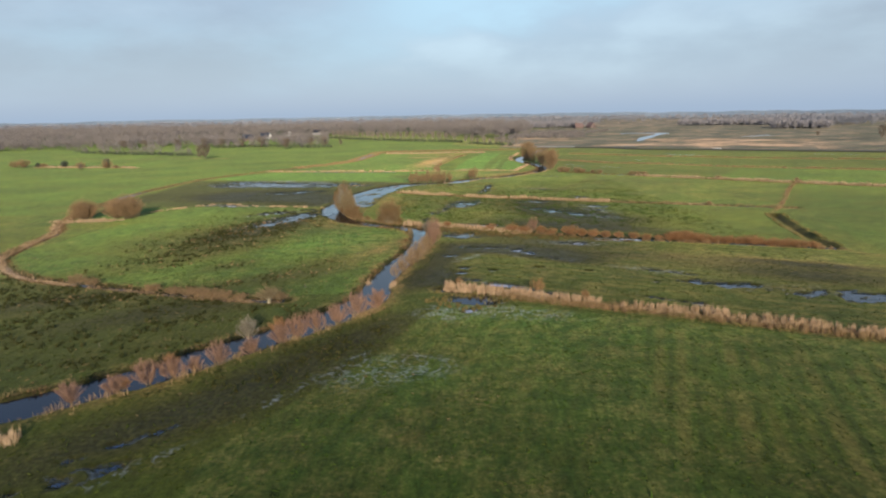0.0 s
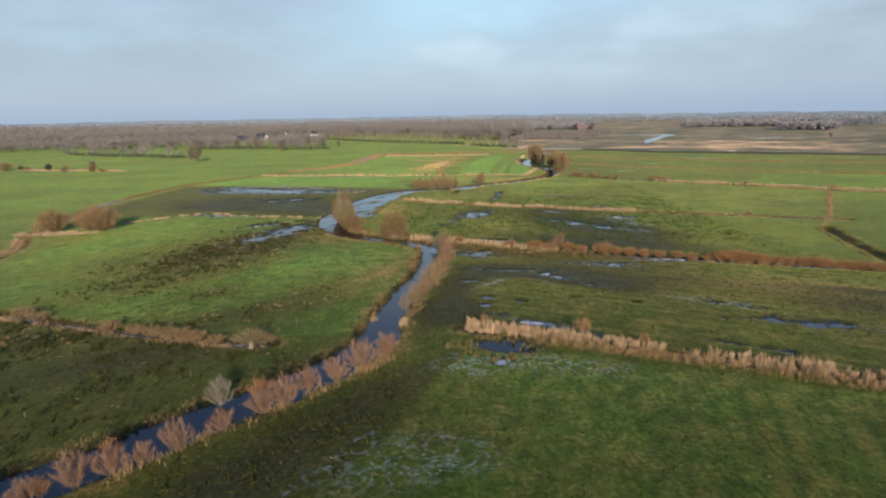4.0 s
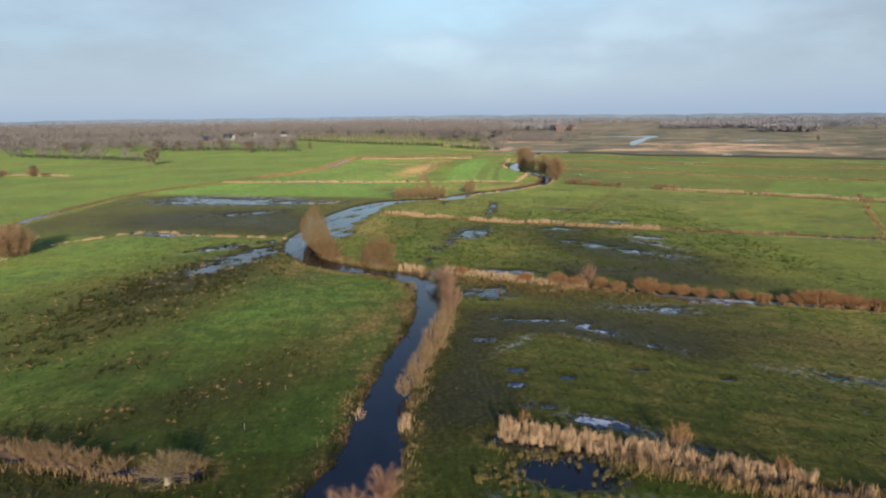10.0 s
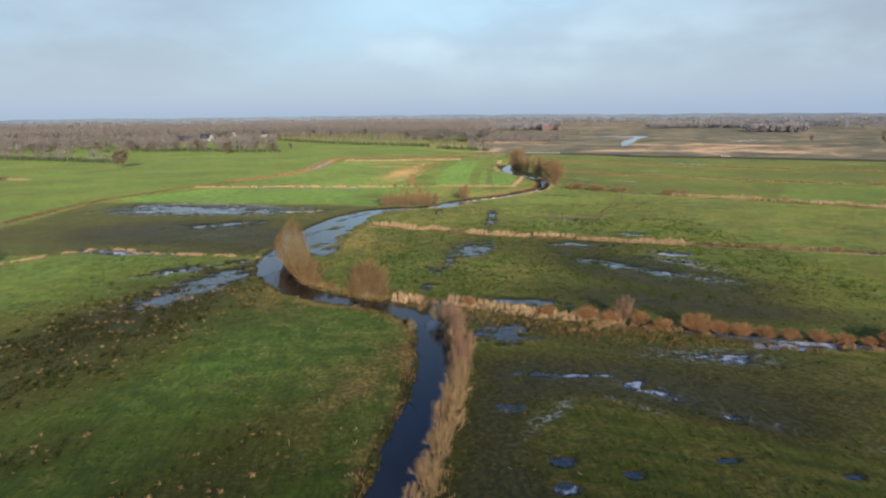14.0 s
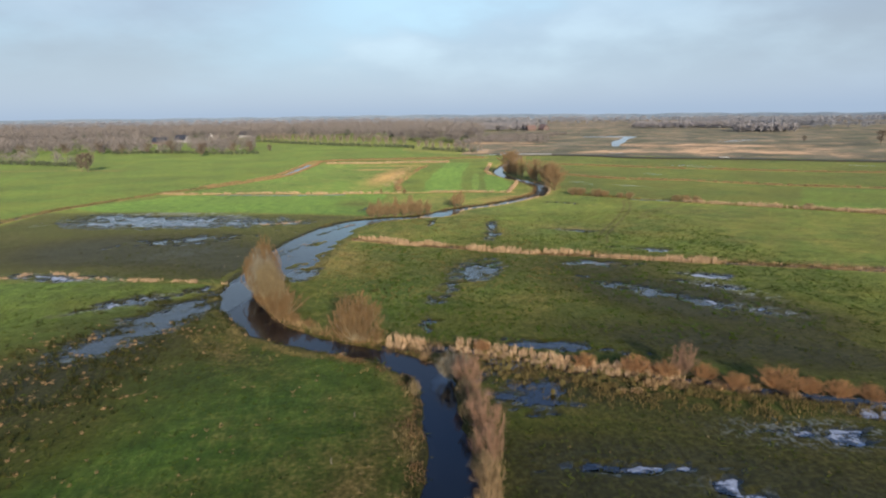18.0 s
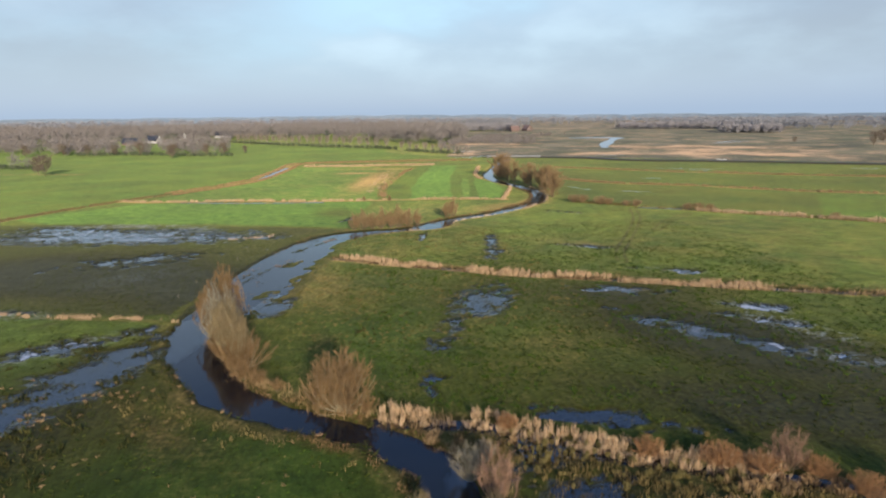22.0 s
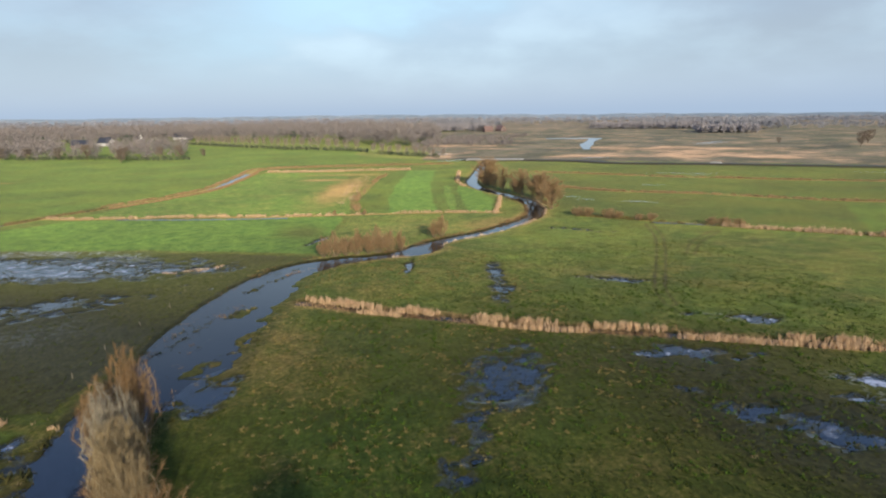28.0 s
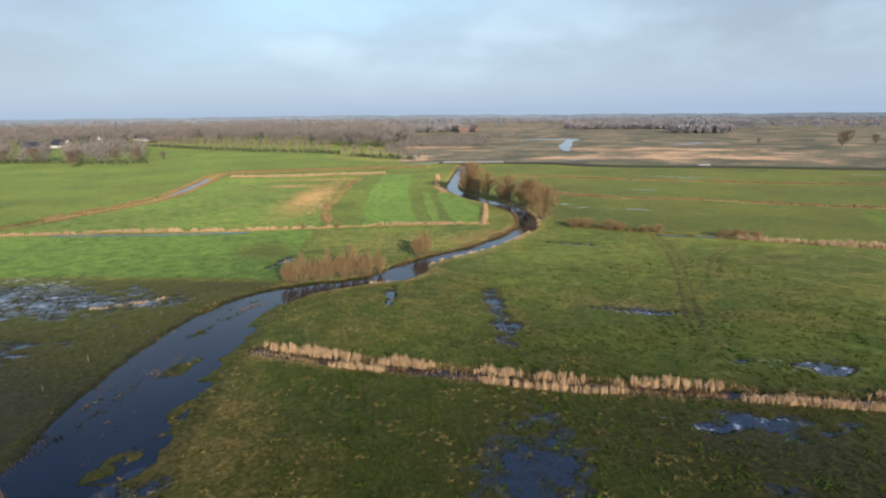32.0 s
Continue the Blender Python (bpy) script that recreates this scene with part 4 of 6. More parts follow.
far_bend = spline([(232, 785, 5), (262, 772, 9), (276, 758, 9), (262, 730, 4.5), (240, 690, 4.5), (222, 655, 6), (206, 622, 4), (192, 588, 2.5)])
tagged(new("river", ribbon("river", far_bend, 0.0, 0.05, M_WATER)), "distant bend of the river in the brown marsh", "river", kind="structure")
for k, p in enumerate(POOLS):
    px_, py_, a, b, turn, ice, ragged, far, label, name, shallow = p
    ang = np.linspace(0, 2 * np.pi, 48, endpoint=False)
    c, s = math.cos(turn), math.sin(turn)
    if far:
        z = 0.04 + 0.005 * k
        rings = np.linspace(0, 1, 7)[1:]
        rad = 1.05 + ragged * 1.4 * fbm(np.cos(ang) * 3.2 + 5 * k, np.sin(ang) * 3.2, 40 + k, 3)
        u, v = (np.outer(rings, np.cos(ang) * rad) * a).ravel(), (np.outer(rings, np.sin(ang) * rad) * b).ravel()
        verts = np.column_stack([px_ + u * c - v * s, py_ + u * s + v * c, np.full(len(u), z)])
        verts = np.vstack([verts, [[px_, py_, z]]])
        depth = np.append(np.repeat(0.055 * (1 - rings), 48), 0.055)
        centre = len(u)
        fan = np.stack([np.arange(48), (np.arange(48) + 1) % 48, np.full(48, centre)], 1)
        ring_faces = [np.stack([r * 48 + np.arange(48), r * 48 + (np.arange(48) + 1) % 48, (r + 1) * 48 + (np.arange(48) + 1) % 48], 1) for r in range(5)]
        ring_faces += [np.stack([r * 48 + np.arange(48), (r + 1) * 48 + (np.arange(48) + 1) % 48, (r + 1) * 48 + np.arange(48)], 1) for r in range(5)]
        faces_ = np.vstack([fan] + ring_faces)
    else:
        z = WATER + 0.0007 * (k + 5)
        grow_ = 1.4 + 0.35 * ragged
        cell_ = 0.3 if a < 3 else 0.5
        nu, nv = max(6, int(2 * a * grow_ / cell_)), max(6, int(2 * b * grow_ / cell_))
        U, V = np.meshgrid(np.linspace(-a * grow_, a * grow_, nu), np.linspace(-b * grow_, b * grow_, nv))
        u, v = U.ravel(), V.ravel()
        xs_, ys_ = px_ + u * c - v * s, py_ + u * s + v * c
        verts = np.column_stack([xs_, ys_, np.full(len(u), z)])
        depth = np.minimum(z - plan(xs_, ys_)[0], 0.5 * (grow_ - np.hypot(u / a, v / b)))
        g_ = np.arange(nu * nv).reshape(nv, nu)
        faces_ = np.stack([g_[:-1, :-1], g_[:-1, 1:], g_[1:, 1:], g_[1:, :-1]], -1).reshape(-1, 4)
        faces_ = faces_[(depth[faces_] > -0.16).any(1)]
    me = numpy_mesh(name, verts, faces_, M_WATER if name == "pond" else M_FLOOD, [("ice", "FLOAT", np.full(len(verts), ice)), ("depth", "FLOAT", depth)])
    tagged(new(name, me), label, "pool" if name == "flood_pool" else "pond", kind="structure")


# bare winter shrubs and trees
def limb_path(start, end, bow, rng, n=5):
    s = np.linspace(0, 1, n)[:, None]
    pts = start + (end - start) * s
    pts = pts + rng.normal(size=3) * bow * np.sin(np.pi * s) * np.array([1, 1, 0.4])
    return pts


def twigs_on(paths, count, length, width, upward, rng, lo=0.25, wild=0.55):
    """Fine twigs that spring from the limbs, and finer ones from those."""
    lens = np.array([np.linalg.norm(p[-1] - p[0]) for p in paths])
    pick = rng.choice(len(paths), count, p=lens / lens.sum())
    s = lo + (1 - lo) * rng.random(count) ** 0.8
    P = np.array(paths)
    idx = s * (P.shape[1] - 1)
    i = np.minimum(idx.astype(int), P.shape[1] - 2)
    f = (idx - i)[:, None]
    foot = P[pick, i] * (1 - f) + P[pick, i + 1] * f
    tang = unit(P[pick, i + 1] - P[pick, i])
    way = unit(tang * 0.9 + rng.normal(size=(count, 3)) * wild + np.array([0, 0, upward]))
    L = length * (0.5 + 0.8 * rng.random(count))[:, None]
    v1, f1 = blades(foot, way * L, width * (0.7 + 0.6 * rng.random(count)), rng)
    m = count
    g = rng.integers(0, count, m)
    foot2 = foot[g] + way[g] * L[g] * (0.3 + 0.6 * rng.random(m))[:, None]
    way2 = unit(way[g] + rng.normal(size=(m, 3)) * wild * 0.9 + np.array([0, 0, upward * 0.6]))
    v2, f2 = blades(foot2, way2 * L[g] * 0.55, width * 0.8 * np.ones(m), rng)
    return np.vstack([v1, v2]), np.vstack([f1, f2 + len(v1)])


def shrub(name, label, category, group, h, spread, stems, twigs, length, width, m_twig, m_bark, seed, upward=0.35, pollard=0.0):
    """A many-stemmed bush: stems fan from the stool, twigs fill the crown."""
    rng = np.random.default_rng(seed)
    root = new(name)
    paths, radii = [], []
    stems = int(stems * 2.6)
    for i in range(stems):
        phi = 2.399963 * i + rng.random() * 0.5
        out = spread * math.sqrt((i + 0.5) / stems) * (0.85 + 0.3 * rng.random())
        top = h * (0.58 + 0.34 * rng.random()) * (1 - 0.42 * (out / spread) ** 2)
        start = np.array([math.cos(phi), math.sin(phi), 0]) * 0.12 * spread * rng.random() + np.array([0, 0, pollard - 0.15])
        end = np.array([math.cos(phi) * out, math.sin(phi) * out, top])
        paths.append(limb_path(start, end, 0.08 * h, rng))
        r = 0.0048 * h * (0.5 + 0.7 * rng.random())
        radii.append(np.linspace(r, r * 0.2, 5))
    v, q = tubes(list(zip(paths, radii)), 4)
    mesh_part("stool", numpy_mesh("stool", v, q, m_bark), root, "grey-brown bare stems rising from the stool")
    if pollard:
        v, q = tubes([(np.array([[0, 0, -0.3], [0.05, 0, pollard * 0.5], [0, 0.05, pollard + 0.2]]), np.array([0.32, 0.28, 0.36]))], 8)
        mesh_part("trunk", numpy_mesh("trunk", v, q, m_bark), root, "thick knobbly cut trunk")
    v, t = twigs_on(paths, int(twigs * 2.2), length * 0.72, width * 0.52, upward, rng, 0.2, 0.55)
    mesh_part("crown", numpy_mesh("crown", v, t, m_twig), root)
    return tagged(root, label, category, group)


def tree(name, label, category, group, h, spread, limbs, twigs, length, width, m_twig, m_bark, seed, low=0.12, top=0.2, trunks=1):
    """A bare tree: trunk, rising limbs and a crown of twigs, broadest about a third up."""
    rng = np.random.default_rng(seed)
    root = new(name)
    mains, main_r, paths, radii = [], [], [], []
    for k in range(trunks):
        lean = rng.normal(size=2) * 0.025 * h * (1 if trunks < 3 else 2.0)
        foot = np.array([*(rng.normal(size=2) * 0.06 * spread * (trunks > 1)), -0.3])
        hh = h * (1 - 0.15 * k / trunks) * 0.95
        main = limb_path(foot, np.array([foot[0] + lean[0], foot[1] + lean[1], hh]), 0.03 * h, rng)
        mains.append(main)
        main_r.append(np.linspace(0.019 * h, 0.003 * h, 5) * (1 if trunks == 1 else 0.7))
        for i in range(limbs // trunks):
            s = low + (0.95 - low) * (i + rng.random()) / (limbs // trunks)
            f = s * 4
            j = min(int(f), 3)
            start = main[j] * (1 - f + j) + main[j + 1] * (f - j)
            wide = spread * min(1.0, (0.55 + 2.0 * s), (1.0 - s) * 1.2 + top) * (0.55 + 0.6 * rng.random())
            phi = rng.random() * 2 * np.pi
            end = start + np.array([math.cos(phi) * wide, math.sin(phi) * wide, wide * (0.55 + 0.6 * rng.random())])
            end[2] = min(end[2], h)
            paths.append(limb_path(start, end, 0.12 * wide, rng))
            r = 0.0042 * h * (1.2 - s)
            radii.append(np.linspace(r, r * 0.25, 5))
    v, q = tubes(list(zip(mains, main_r)), 7)
    mesh_part("trunk", numpy_mesh("trunk", v, q, m_bark), root, "bare leaning trunk" if trunks == 1 else "several bare trunks")
    v, q = tubes(list(zip(paths, radii)), 4)
    mesh_part("branchwork", numpy_mesh("branchwork", v, q, m_bark), root)
    v, t = twigs_on(paths + mains, int(twigs * 1.8), length * 0.85, width * 0.50, 0.4, rng, 0.2, 0.6)
    mesh_part("crown", numpy_mesh("crown", v, t, m_twig), root, "fine leafless twigs")
    return tagged(root, label, category, group)


spot_rng = np.random.default_rng(77)


def place(kinds, spots, size=1.0):
    """Set the first of the spots with the made thing itself, the rest with copies, each turned and scaled its own way."""
    for i, (x, y, s) in enumerate(spots):
        proto = kinds[i % len(kinds)]
        k = s * size
        m = Matrix.Translation((x, y, 0)) @ Matrix.Rotation(spot_rng.random() * 6.28, 4, "Z") @ Matrix.Diagonal((k * (0.9 + 0.2 * spot_rng.random()), k * (0.9 + 0.2 * spot_rng.random()), k, 1))
        if proto.get("placed"):
            copy_thing(proto, m)
        else:
            proto["placed"] = 1
            proto.matrix_basis = m


# the two trees at the bend
front_willow = shrub("willow_tree", "leafless pale-barked willow with upright branches on the river bank", "tree", "willows at the bend", 8.8, 2.4, 34, 8000, 0.85, 0.034, M_TWIG_OLIVE, M_BARK_PALE, 5, 0.45)
place([front_willow], [(-28.2, 182.4, 0.95), (-29.8, 186.6, 1.05)])
mid_willow = shrub("willow_tree", "leafless ash-grey willow leaning over the river bank", "tree", "willows at the bend", 9.6, 2.4, 30, 7000, 0.85, 0.034, M_TWIG_GREY, M_BARK_PALE, 6, 0.5)
place([mid_willow], [(-31.4, 190.8, 1.0)])
back_willow = shrub("willow_tree", "leafless red-brown willow with a rounded top on the river bank", "tree", "willows at the bend", 10.6, 2.1, 28, 7000, 0.85, 0.036, M_TWIG_BEND, M_BARK, 7, 0.55)
place([back_willow], [(-31.8, 197.2, 1.04), (-33.6, 194.2, 0.82)])
broad = shrub("willow_tree", "broad leafless willow bush with several trunks beside the river bend", "tree", "", 7.8, 3.9, 44, 12000, 0.75, 0.034, M_TWIG_BEND, M_BARK_PALE, 8, 0.3)
spread_willow = shrub("willow_shrub", "low willow with pale sprawling branches on the bank", "shrub", "", 4.4, 3.6, 13, 1300, 0.8, 0.03, M_TWIG_BEND, M_BARK_PALE, 9, 0.2)
spread_willow.matrix_basis = Matrix.Translation((-26.3, 181.2, 0))
broad.matrix_basis = Matrix.Translation((-14.8, 167.8, 0))
skirt = [shrub("willow_shrub", "low tan willow scrub round the foot of the bank tree", "shrub", "scrub at the bend", 3.4, 1.9, 9, 1100, 0.8, 0.033, M_TWIG_BEND, M_BARK, 11)]
place(skirt, [(-26.2, 177.6, 0.9), (-24.4, 175.8, 0.75), (-30.2, 184.5, 1.2), (-27.0, 182.5, 1.3), (-22.0, 173.6, 0.6), (-29.2, 186.2, 1.7), (-30.6, 190.0, 1.6), (-27.6, 180.6, 1.5), (-17.5, 170.5, 0.9), (-12.2, 166.8, 0.8), (-31.5, 187.5, 0.7)])

# pink and rusty willows on the river bank
pink = [shrub("willow_bush", "pinkish-brown leafless willow bush on the river bank", "shrub", "riverside willows", 3.8, 1.8, 9, 2000, 0.80, 0.036, M_TWIG_PINK, M_BARK, 20 + k, 0.5) for k in range(3)]
place(pink, [(-41.1, 60.6, 0.7), (-37.4, 62.6, 0.6), (-34.7, 65.0, 0.8), (-32.6, 66.6, 0.85), (-30.6, 68.4, 0.75), (-28.4, 70.2, 0.9), (-25.4, 73.6, 0.75), (-22.4, 77.0, 1.0),
             (-20.6, 79.0, 0.95), (-18.6, 82.0, 0.95), (-16.0, 84.6, 1.05), (-13.4, 88.0, 1.05), (-10.7, 91.2, 1.05)], 1.15)
thin = [shrub("willow_bush", "slender tan willow bush at the water's edge", "shrub", "bank hedge willows", 4.6, 1.45, 9, 1050, 0.9, 0.032, M_TWIG_TAN, M_BARK, 30 + k, 0.6) for k in range(2)]
place(thin, [(-9.2, 110.2, 0.62), (-8.0, 112.6, 0.95), (-8.4, 115.2, 0.7), (-6.7, 117.2, 1.05), (-6.9, 119.8, 0.8), (-5.4, 121.6, 1.2), (-5.8, 124.4, 0.85), (-4.4, 126.4, 1.15), (-4.9, 129.0, 0.7), (-3.5, 130.8, 1.1)])
rosy = [shrub("willow_bush", "rosy-brown willow bush leaning over the river", "shrub", "bank hedge willows", 4.4, 1.4, 9, 1100, 0.85, 0.032, (M_TWIG_OLIVE, M_TWIG_PINK)[k], M_BARK, 36 + k, 0.55) for k in range(2)]
place(rosy, [(-3.7, 133.4, 0.75), (-2.6, 135.4, 1.15), (-3.2, 138.2, 0.8), (-2.2, 140.0, 1.1), (-2.9, 142.6, 1.2), (-2.3, 145.2, 0.8), (-3.0, 147.6, 1.0), (-2.2, 150.2, 1.1), (-8.2, 150.0, 0.75)])
grey_bush = [shrub("grey_willow", "pale grey leafless willow bush by the water", "shrub", "", 3.8, 1.7, 12, 1700, 0.8, 0.035, M_TWIG_GREY, M_BARK_PALE, 44, 0.5)]
place(grey_bush, [(-27.6, 79.4, 0.92), (-3.9, 153.6, 1.0), (-2.0, 156.0, 0.7)])
red = [shrub("red_willow", "reddish young willow shoots on the bank", "shrub", "", 3.2, 1.3, 10, 1200, 0.8, 0.03, M_TWIG_RUST, M_BARK, 47, 0.7)]
place(red, [(-23.2, 79.2, 1.0), (-33.6, 68.6, 0.8), (-37.0, 63.8, 0.6)])

# ditch bushes
pollard = shrub("pollard_willow", "pollard willow with a spread of bare shoots on the ditch", "tree", "", 3.0, 2.5, 26, 1800, 0.8, 0.03, M_TWIG_OLIVE, M_BARK_PALE, 50, 0.5, 0.9)
pollard.matrix_basis = Matrix.Translation((-29.2, 95.6, 0))
low_brown = [shrub("bramble_bush", "low brown leafless bush along the field ditch", "shrub", "ditch bushes", 2.0, 1.8, 14, 1200, 0.6, 0.03, M_TWIG_TAN, M_BARK, 54 + k) for k in range(2)]
place(low_brown, [(-42.4, 100.0, 1.0), (-40.0, 99.2, 1.0), (-37.6, 98.6, 0.9), (-34.6, 98.0, 0.7), (-48.0, 102.2, 0.8), (-44.8, 101.0, 0.9), (-52.5, 104.0, 0.9), (-70.0, 110.6, 1.1), (-66.5, 109.2, 0.9), (-27.6, 97.4, 0.7)])
rust = [shrub("rust_bush", "round rust-brown leafless bush in the ditch hedge", "shrub", "ditch hedge bushes", 2.6, 2.1, 34, 2400, 0.6, 0.03, M_TWIG_RUST, M_BARK, 60 + k, 0.3) for k in range(3)]
place(rust, [(18.0, 152.0, 0.85), (20.8, 150.6, 0.75), (25.0, 149.2, 0.75), (27.0, 146.4, 0.85), (31.6, 145.6, 1.35), (34.2, 144.2, 0.95), (36.6, 143.0, 0.85),
             (39.4, 142.0, 0.9), (42.2, 140.9, 0.8), (45.4, 139.6, 0.75), (48.2, 138.6, 0.75), (50.6, 137.4, 0.7), (53.0, 136.4, 0.95), (55.6, 135.8, 1.3), (58.4, 134.8, 1.0), (61.2, 133.2, 0.6), (63.4, 131.8, 0.9), (65.8, 130.6, 0.75),
             (68.6, 129.8, 1.0), (71.4, 128.4, 0.65), (74.0, 127.6, 0.8), (77.6, 126.4, 0.8), (54.2, 136.6, 1.2), (57.0, 135.6, 1.25), (59.8, 134.2, 0.95), (62.4, 133.0, 0.9), (64.8, 131.8, 0.95), (67.2, 130.8, 0.9), (70.2, 129.4, 0.95), (72.8, 128.6, 0.9), (75.6, 127.4, 0.9), (79.8, 126.0, 0.8), (1.4, 161.2, 0.8), (12.6, 154.6, 0.8)], 1.05)
rose_tree = shrub("rose_bush_tree", "taller pinkish leafless bush above the ditch hedge", "shrub", "", 4.6, 1.7, 12, 1500, 0.8, 0.03, M_TWIG_PINK, M_BARK, 66)
rose_tree.matrix_basis = Matrix.Translation((23.2, 150.6, 0))
reed_bush = [shrub("alder_bush", "bare brown bush standing up from the reed bed", "shrub", "", 4.0, 1.3, 8, 620, 0.8, 0.024, M_TWIG_RUST, M_BARK, 70)]
place(reed_bush, [(15.8, 97.2, 0.92), (2.6, 102.6, 0.62), (22.8, 92.6, 0.7)])

# scrub further up the river
scrub = [shrub("willow_thicket", "thicket of orange-brown leafless willow rods by the river", "shrub", "upstream thicket", 6.6, 2.0, 14, 2400, 0.9, 0.040, M_TWIG_TAN, M_BARK, 80 + k, 0.8) for k in range(2)]
place(scrub, [(-13.4, 269.4, 0.8), (-11.0, 269.4, 0.95), (-8.6, 269.8, 0.95), (-6.2, 270.2, 1.0), (-3.6, 270.4, 1.0), (-1.4, 270.8, 1.1), (1.2, 271.2, 1.05), (3.8, 271.8, 0.8), (15.6, 284.4, 1.2), (13.6, 283.6, 0.8), (-10.0, 325.0, 0.4), (-1.0, 322.5, 0.4)])
clump = [tree("alder_tree", "bare brown riverside tree in a close row", "tree", "riverside row", 8.6, 3.7, 60, 4200, 1.0, 0.055, M_TWIG_TAN, M_BARK, 90 + k, 0.0, 0.35, 4) for k in range(2)]
place(clump, [(57.4, 317.0, 1.12), (61.0, 328.0, 0.62), (61.4, 337.0, 1.0), (60.6, 344.0, 1.1), (59.4, 351.0, 1.0), (58.2, 358.0, 1.05), (56.6, 366.0, 0.95), (55.4, 374.0, 1.12), (54.6, 382.0, 1.2), (54.6, 391.0, 1.1), (60.9, 340.5, 0.9), (58.8, 354.5, 0.95), (54.4, 386.5, 1.15), (55.2, 378.0, 1.0)])
far_shrub = [shrub("hawthorn_bush", "small bare bush on the field boundary", "shrub", "field hedge bushes", 3.3, 2.2, 16, 1100, 0.7, 0.06, M_TWIG_TAN, M_BARK, 95)]
place(far_shrub, [(60.4, 303.4, 1.0), (62.8, 301.4, 1.05), (67.2, 297.0, 1.05), (69.4, 295.4, 0.85), (73.6, 291.4, 0.75), (76.4, 289.8, 0.85), (88.4, 279.8, 0.8), (90.8, 278.0, 0.85), (93.4, 275.8, 0.8),
                  (118, 255.5, 0.7), (132, 243, 0.5), (141, 236, 0.6), (130, 222, 0.4), (84, 187, 0.5)])
pair = [shrub("hazel_thicket", "large rounded bare thicket on the field corner", "shrub", "field corner thicket", 8.6, 5.0, 80, 8000, 1.1, 0.075, M_TWIG_TAN, M_BARK, 98 + k, 0.1) for k in range(2)]
place(pair, [(-99.4, 188.0, 1.02), (-113.2, 188.2, 0.86), (-103.8, 189.6, 0.8)])
lone = [tree("field_tree", "solitary bare tree standing in the pasture", "tree", "pasture trees", 11.0, 4.4, 44, 3000, 1.4, 0.10, M_TWIG_DARK, M_BARK, 104 + k, 0.12, 0.5) for k in range(2)]
place(lone, [(-181, 466, 1.0), (-186, 470, 0.9), (-222, 402, 0.55), (-229, 384, 0.4), (-150, 590, 0.9), (-117, 617, 1.0), (-132, 622, 0.8), (-160, 632, 0.9), (-187, 636, 1.0), (-210, 645, 0.9),
             (-235, 655, 0.8), (-257, 662, 1.0), (-280, 650, 0.9), (-310, 640, 1.0), (-335, 645, 0.9), (-105, 640, 0.6),
             (381, 524, 1.0), (417, 553, 1.1), (430, 540, 0.7), (366, 590, 0.5)])
place(far_shrub, [(-222, 402, 1.8), (-243, 408, 1.5), (-292, 424, 2.2), (-301, 428, 1.8), (-276, 421, 1.2), (-214, 398, 0.9)])
dark_bush = [shrub("evergreen_bush", "dark evergreen bush on the field edge", "shrub", "", 5.5, 2.8, 20, 2600, 0.8, 0.12, M_CONIFER, M_BARK, 110, 0.3)]
place(dark_bush, [(-259, 417, 1.0), (-282, 424, 0.7)])
lane = [tree("lane_tree", "slim bare roadside tree in a planted row", "tree", "lane trees", 11.0, 3.0, 30, 1500, 1.4, 0.10, M_TWIG_HAZE, M_BARK_PALE, 114, 0.3, 0.5)]
place(lane, [(-146.3 + 160.3 * i / 21, 836.8 - 184.5 * i / 21 + 12 * math.sin(i * 0.15), 0.85 + 0.25 * spot_rng.random()) for i in range(22)])
place(lane, [(26 + 5.2 * i, 612 - 8.4 * i, 0.55 + 0.25 * spot_rng.random()) for i in range(9)])


# reeds, sedge and grass
def reed_bed(name, label, category, line, width, height, density, mat, seed, shift=0.0, blade=0.085, patchy=0.5, stretch=(0.0, 1.0), low=0.0):
    """Standing stems along a line; their height and thickness of growth vary in clumps."""
    rng = np.random.default_rng(seed)
    d = np.diff(line[:, :2], axis=0)
    L = np.linalg.norm(d, axis=1)
    total = L.sum()
    n = int(total * (stretch[1] - stretch[0]) * width * density * 2.4)
    s = (stretch[0] + (stretch[1] - stretch[0]) * rng.random(n)) * total
    cum = np.concatenate([[0], np.cumsum(L)])
    i = np.clip(np.searchsorted(cum, s) - 1, 0, len(L) - 1)
    f = ((s - cum[i]) / L[i])[:, None]
    normal = np.stack([-d[i, 1], d[i, 0]], 1) / L[i][:, None]
    off = (rng.random(n) - 0.5 + 0.18 * rng.normal(size=n)) * width + shift
    xy = line[i, :2] * (1 - f) + line[i + 1, :2] * f + normal * off[:, None]
    grow = fbm(xy[:, 0] / 1.5, xy[:, 1] / 1.5, seed, 2) + 0.5 * fbm(xy[:, 0] / 6, xy[:, 1] / 6, seed + 5, 2)
    keep = grow > (patchy - 0.5) * 0.5 - 0.12
    xy, grow = xy[keep], grow[keep]
    n = len(xy)
    z = plan(xy[:, 0], xy[:, 1])[0]
    tall_ = 0.86 * height * (0.55 + 1.15 * grow + 0.5 * rng.random(n))
    lean = rng.normal(size=(n, 2)) * 0.16
    way = np.column_stack([lean * tall_[:, None], np.maximum(tall_, 0.25 * height)])
    v, t = blades(np.column_stack([xy, z - 0.05]), way, blade * 0.5 * (0.7 + 0.7 * rng.random(n)), rng, 2)
    return tagged(new(name, numpy_mesh(name, v, t, mat)), label, category, kind="stuff")


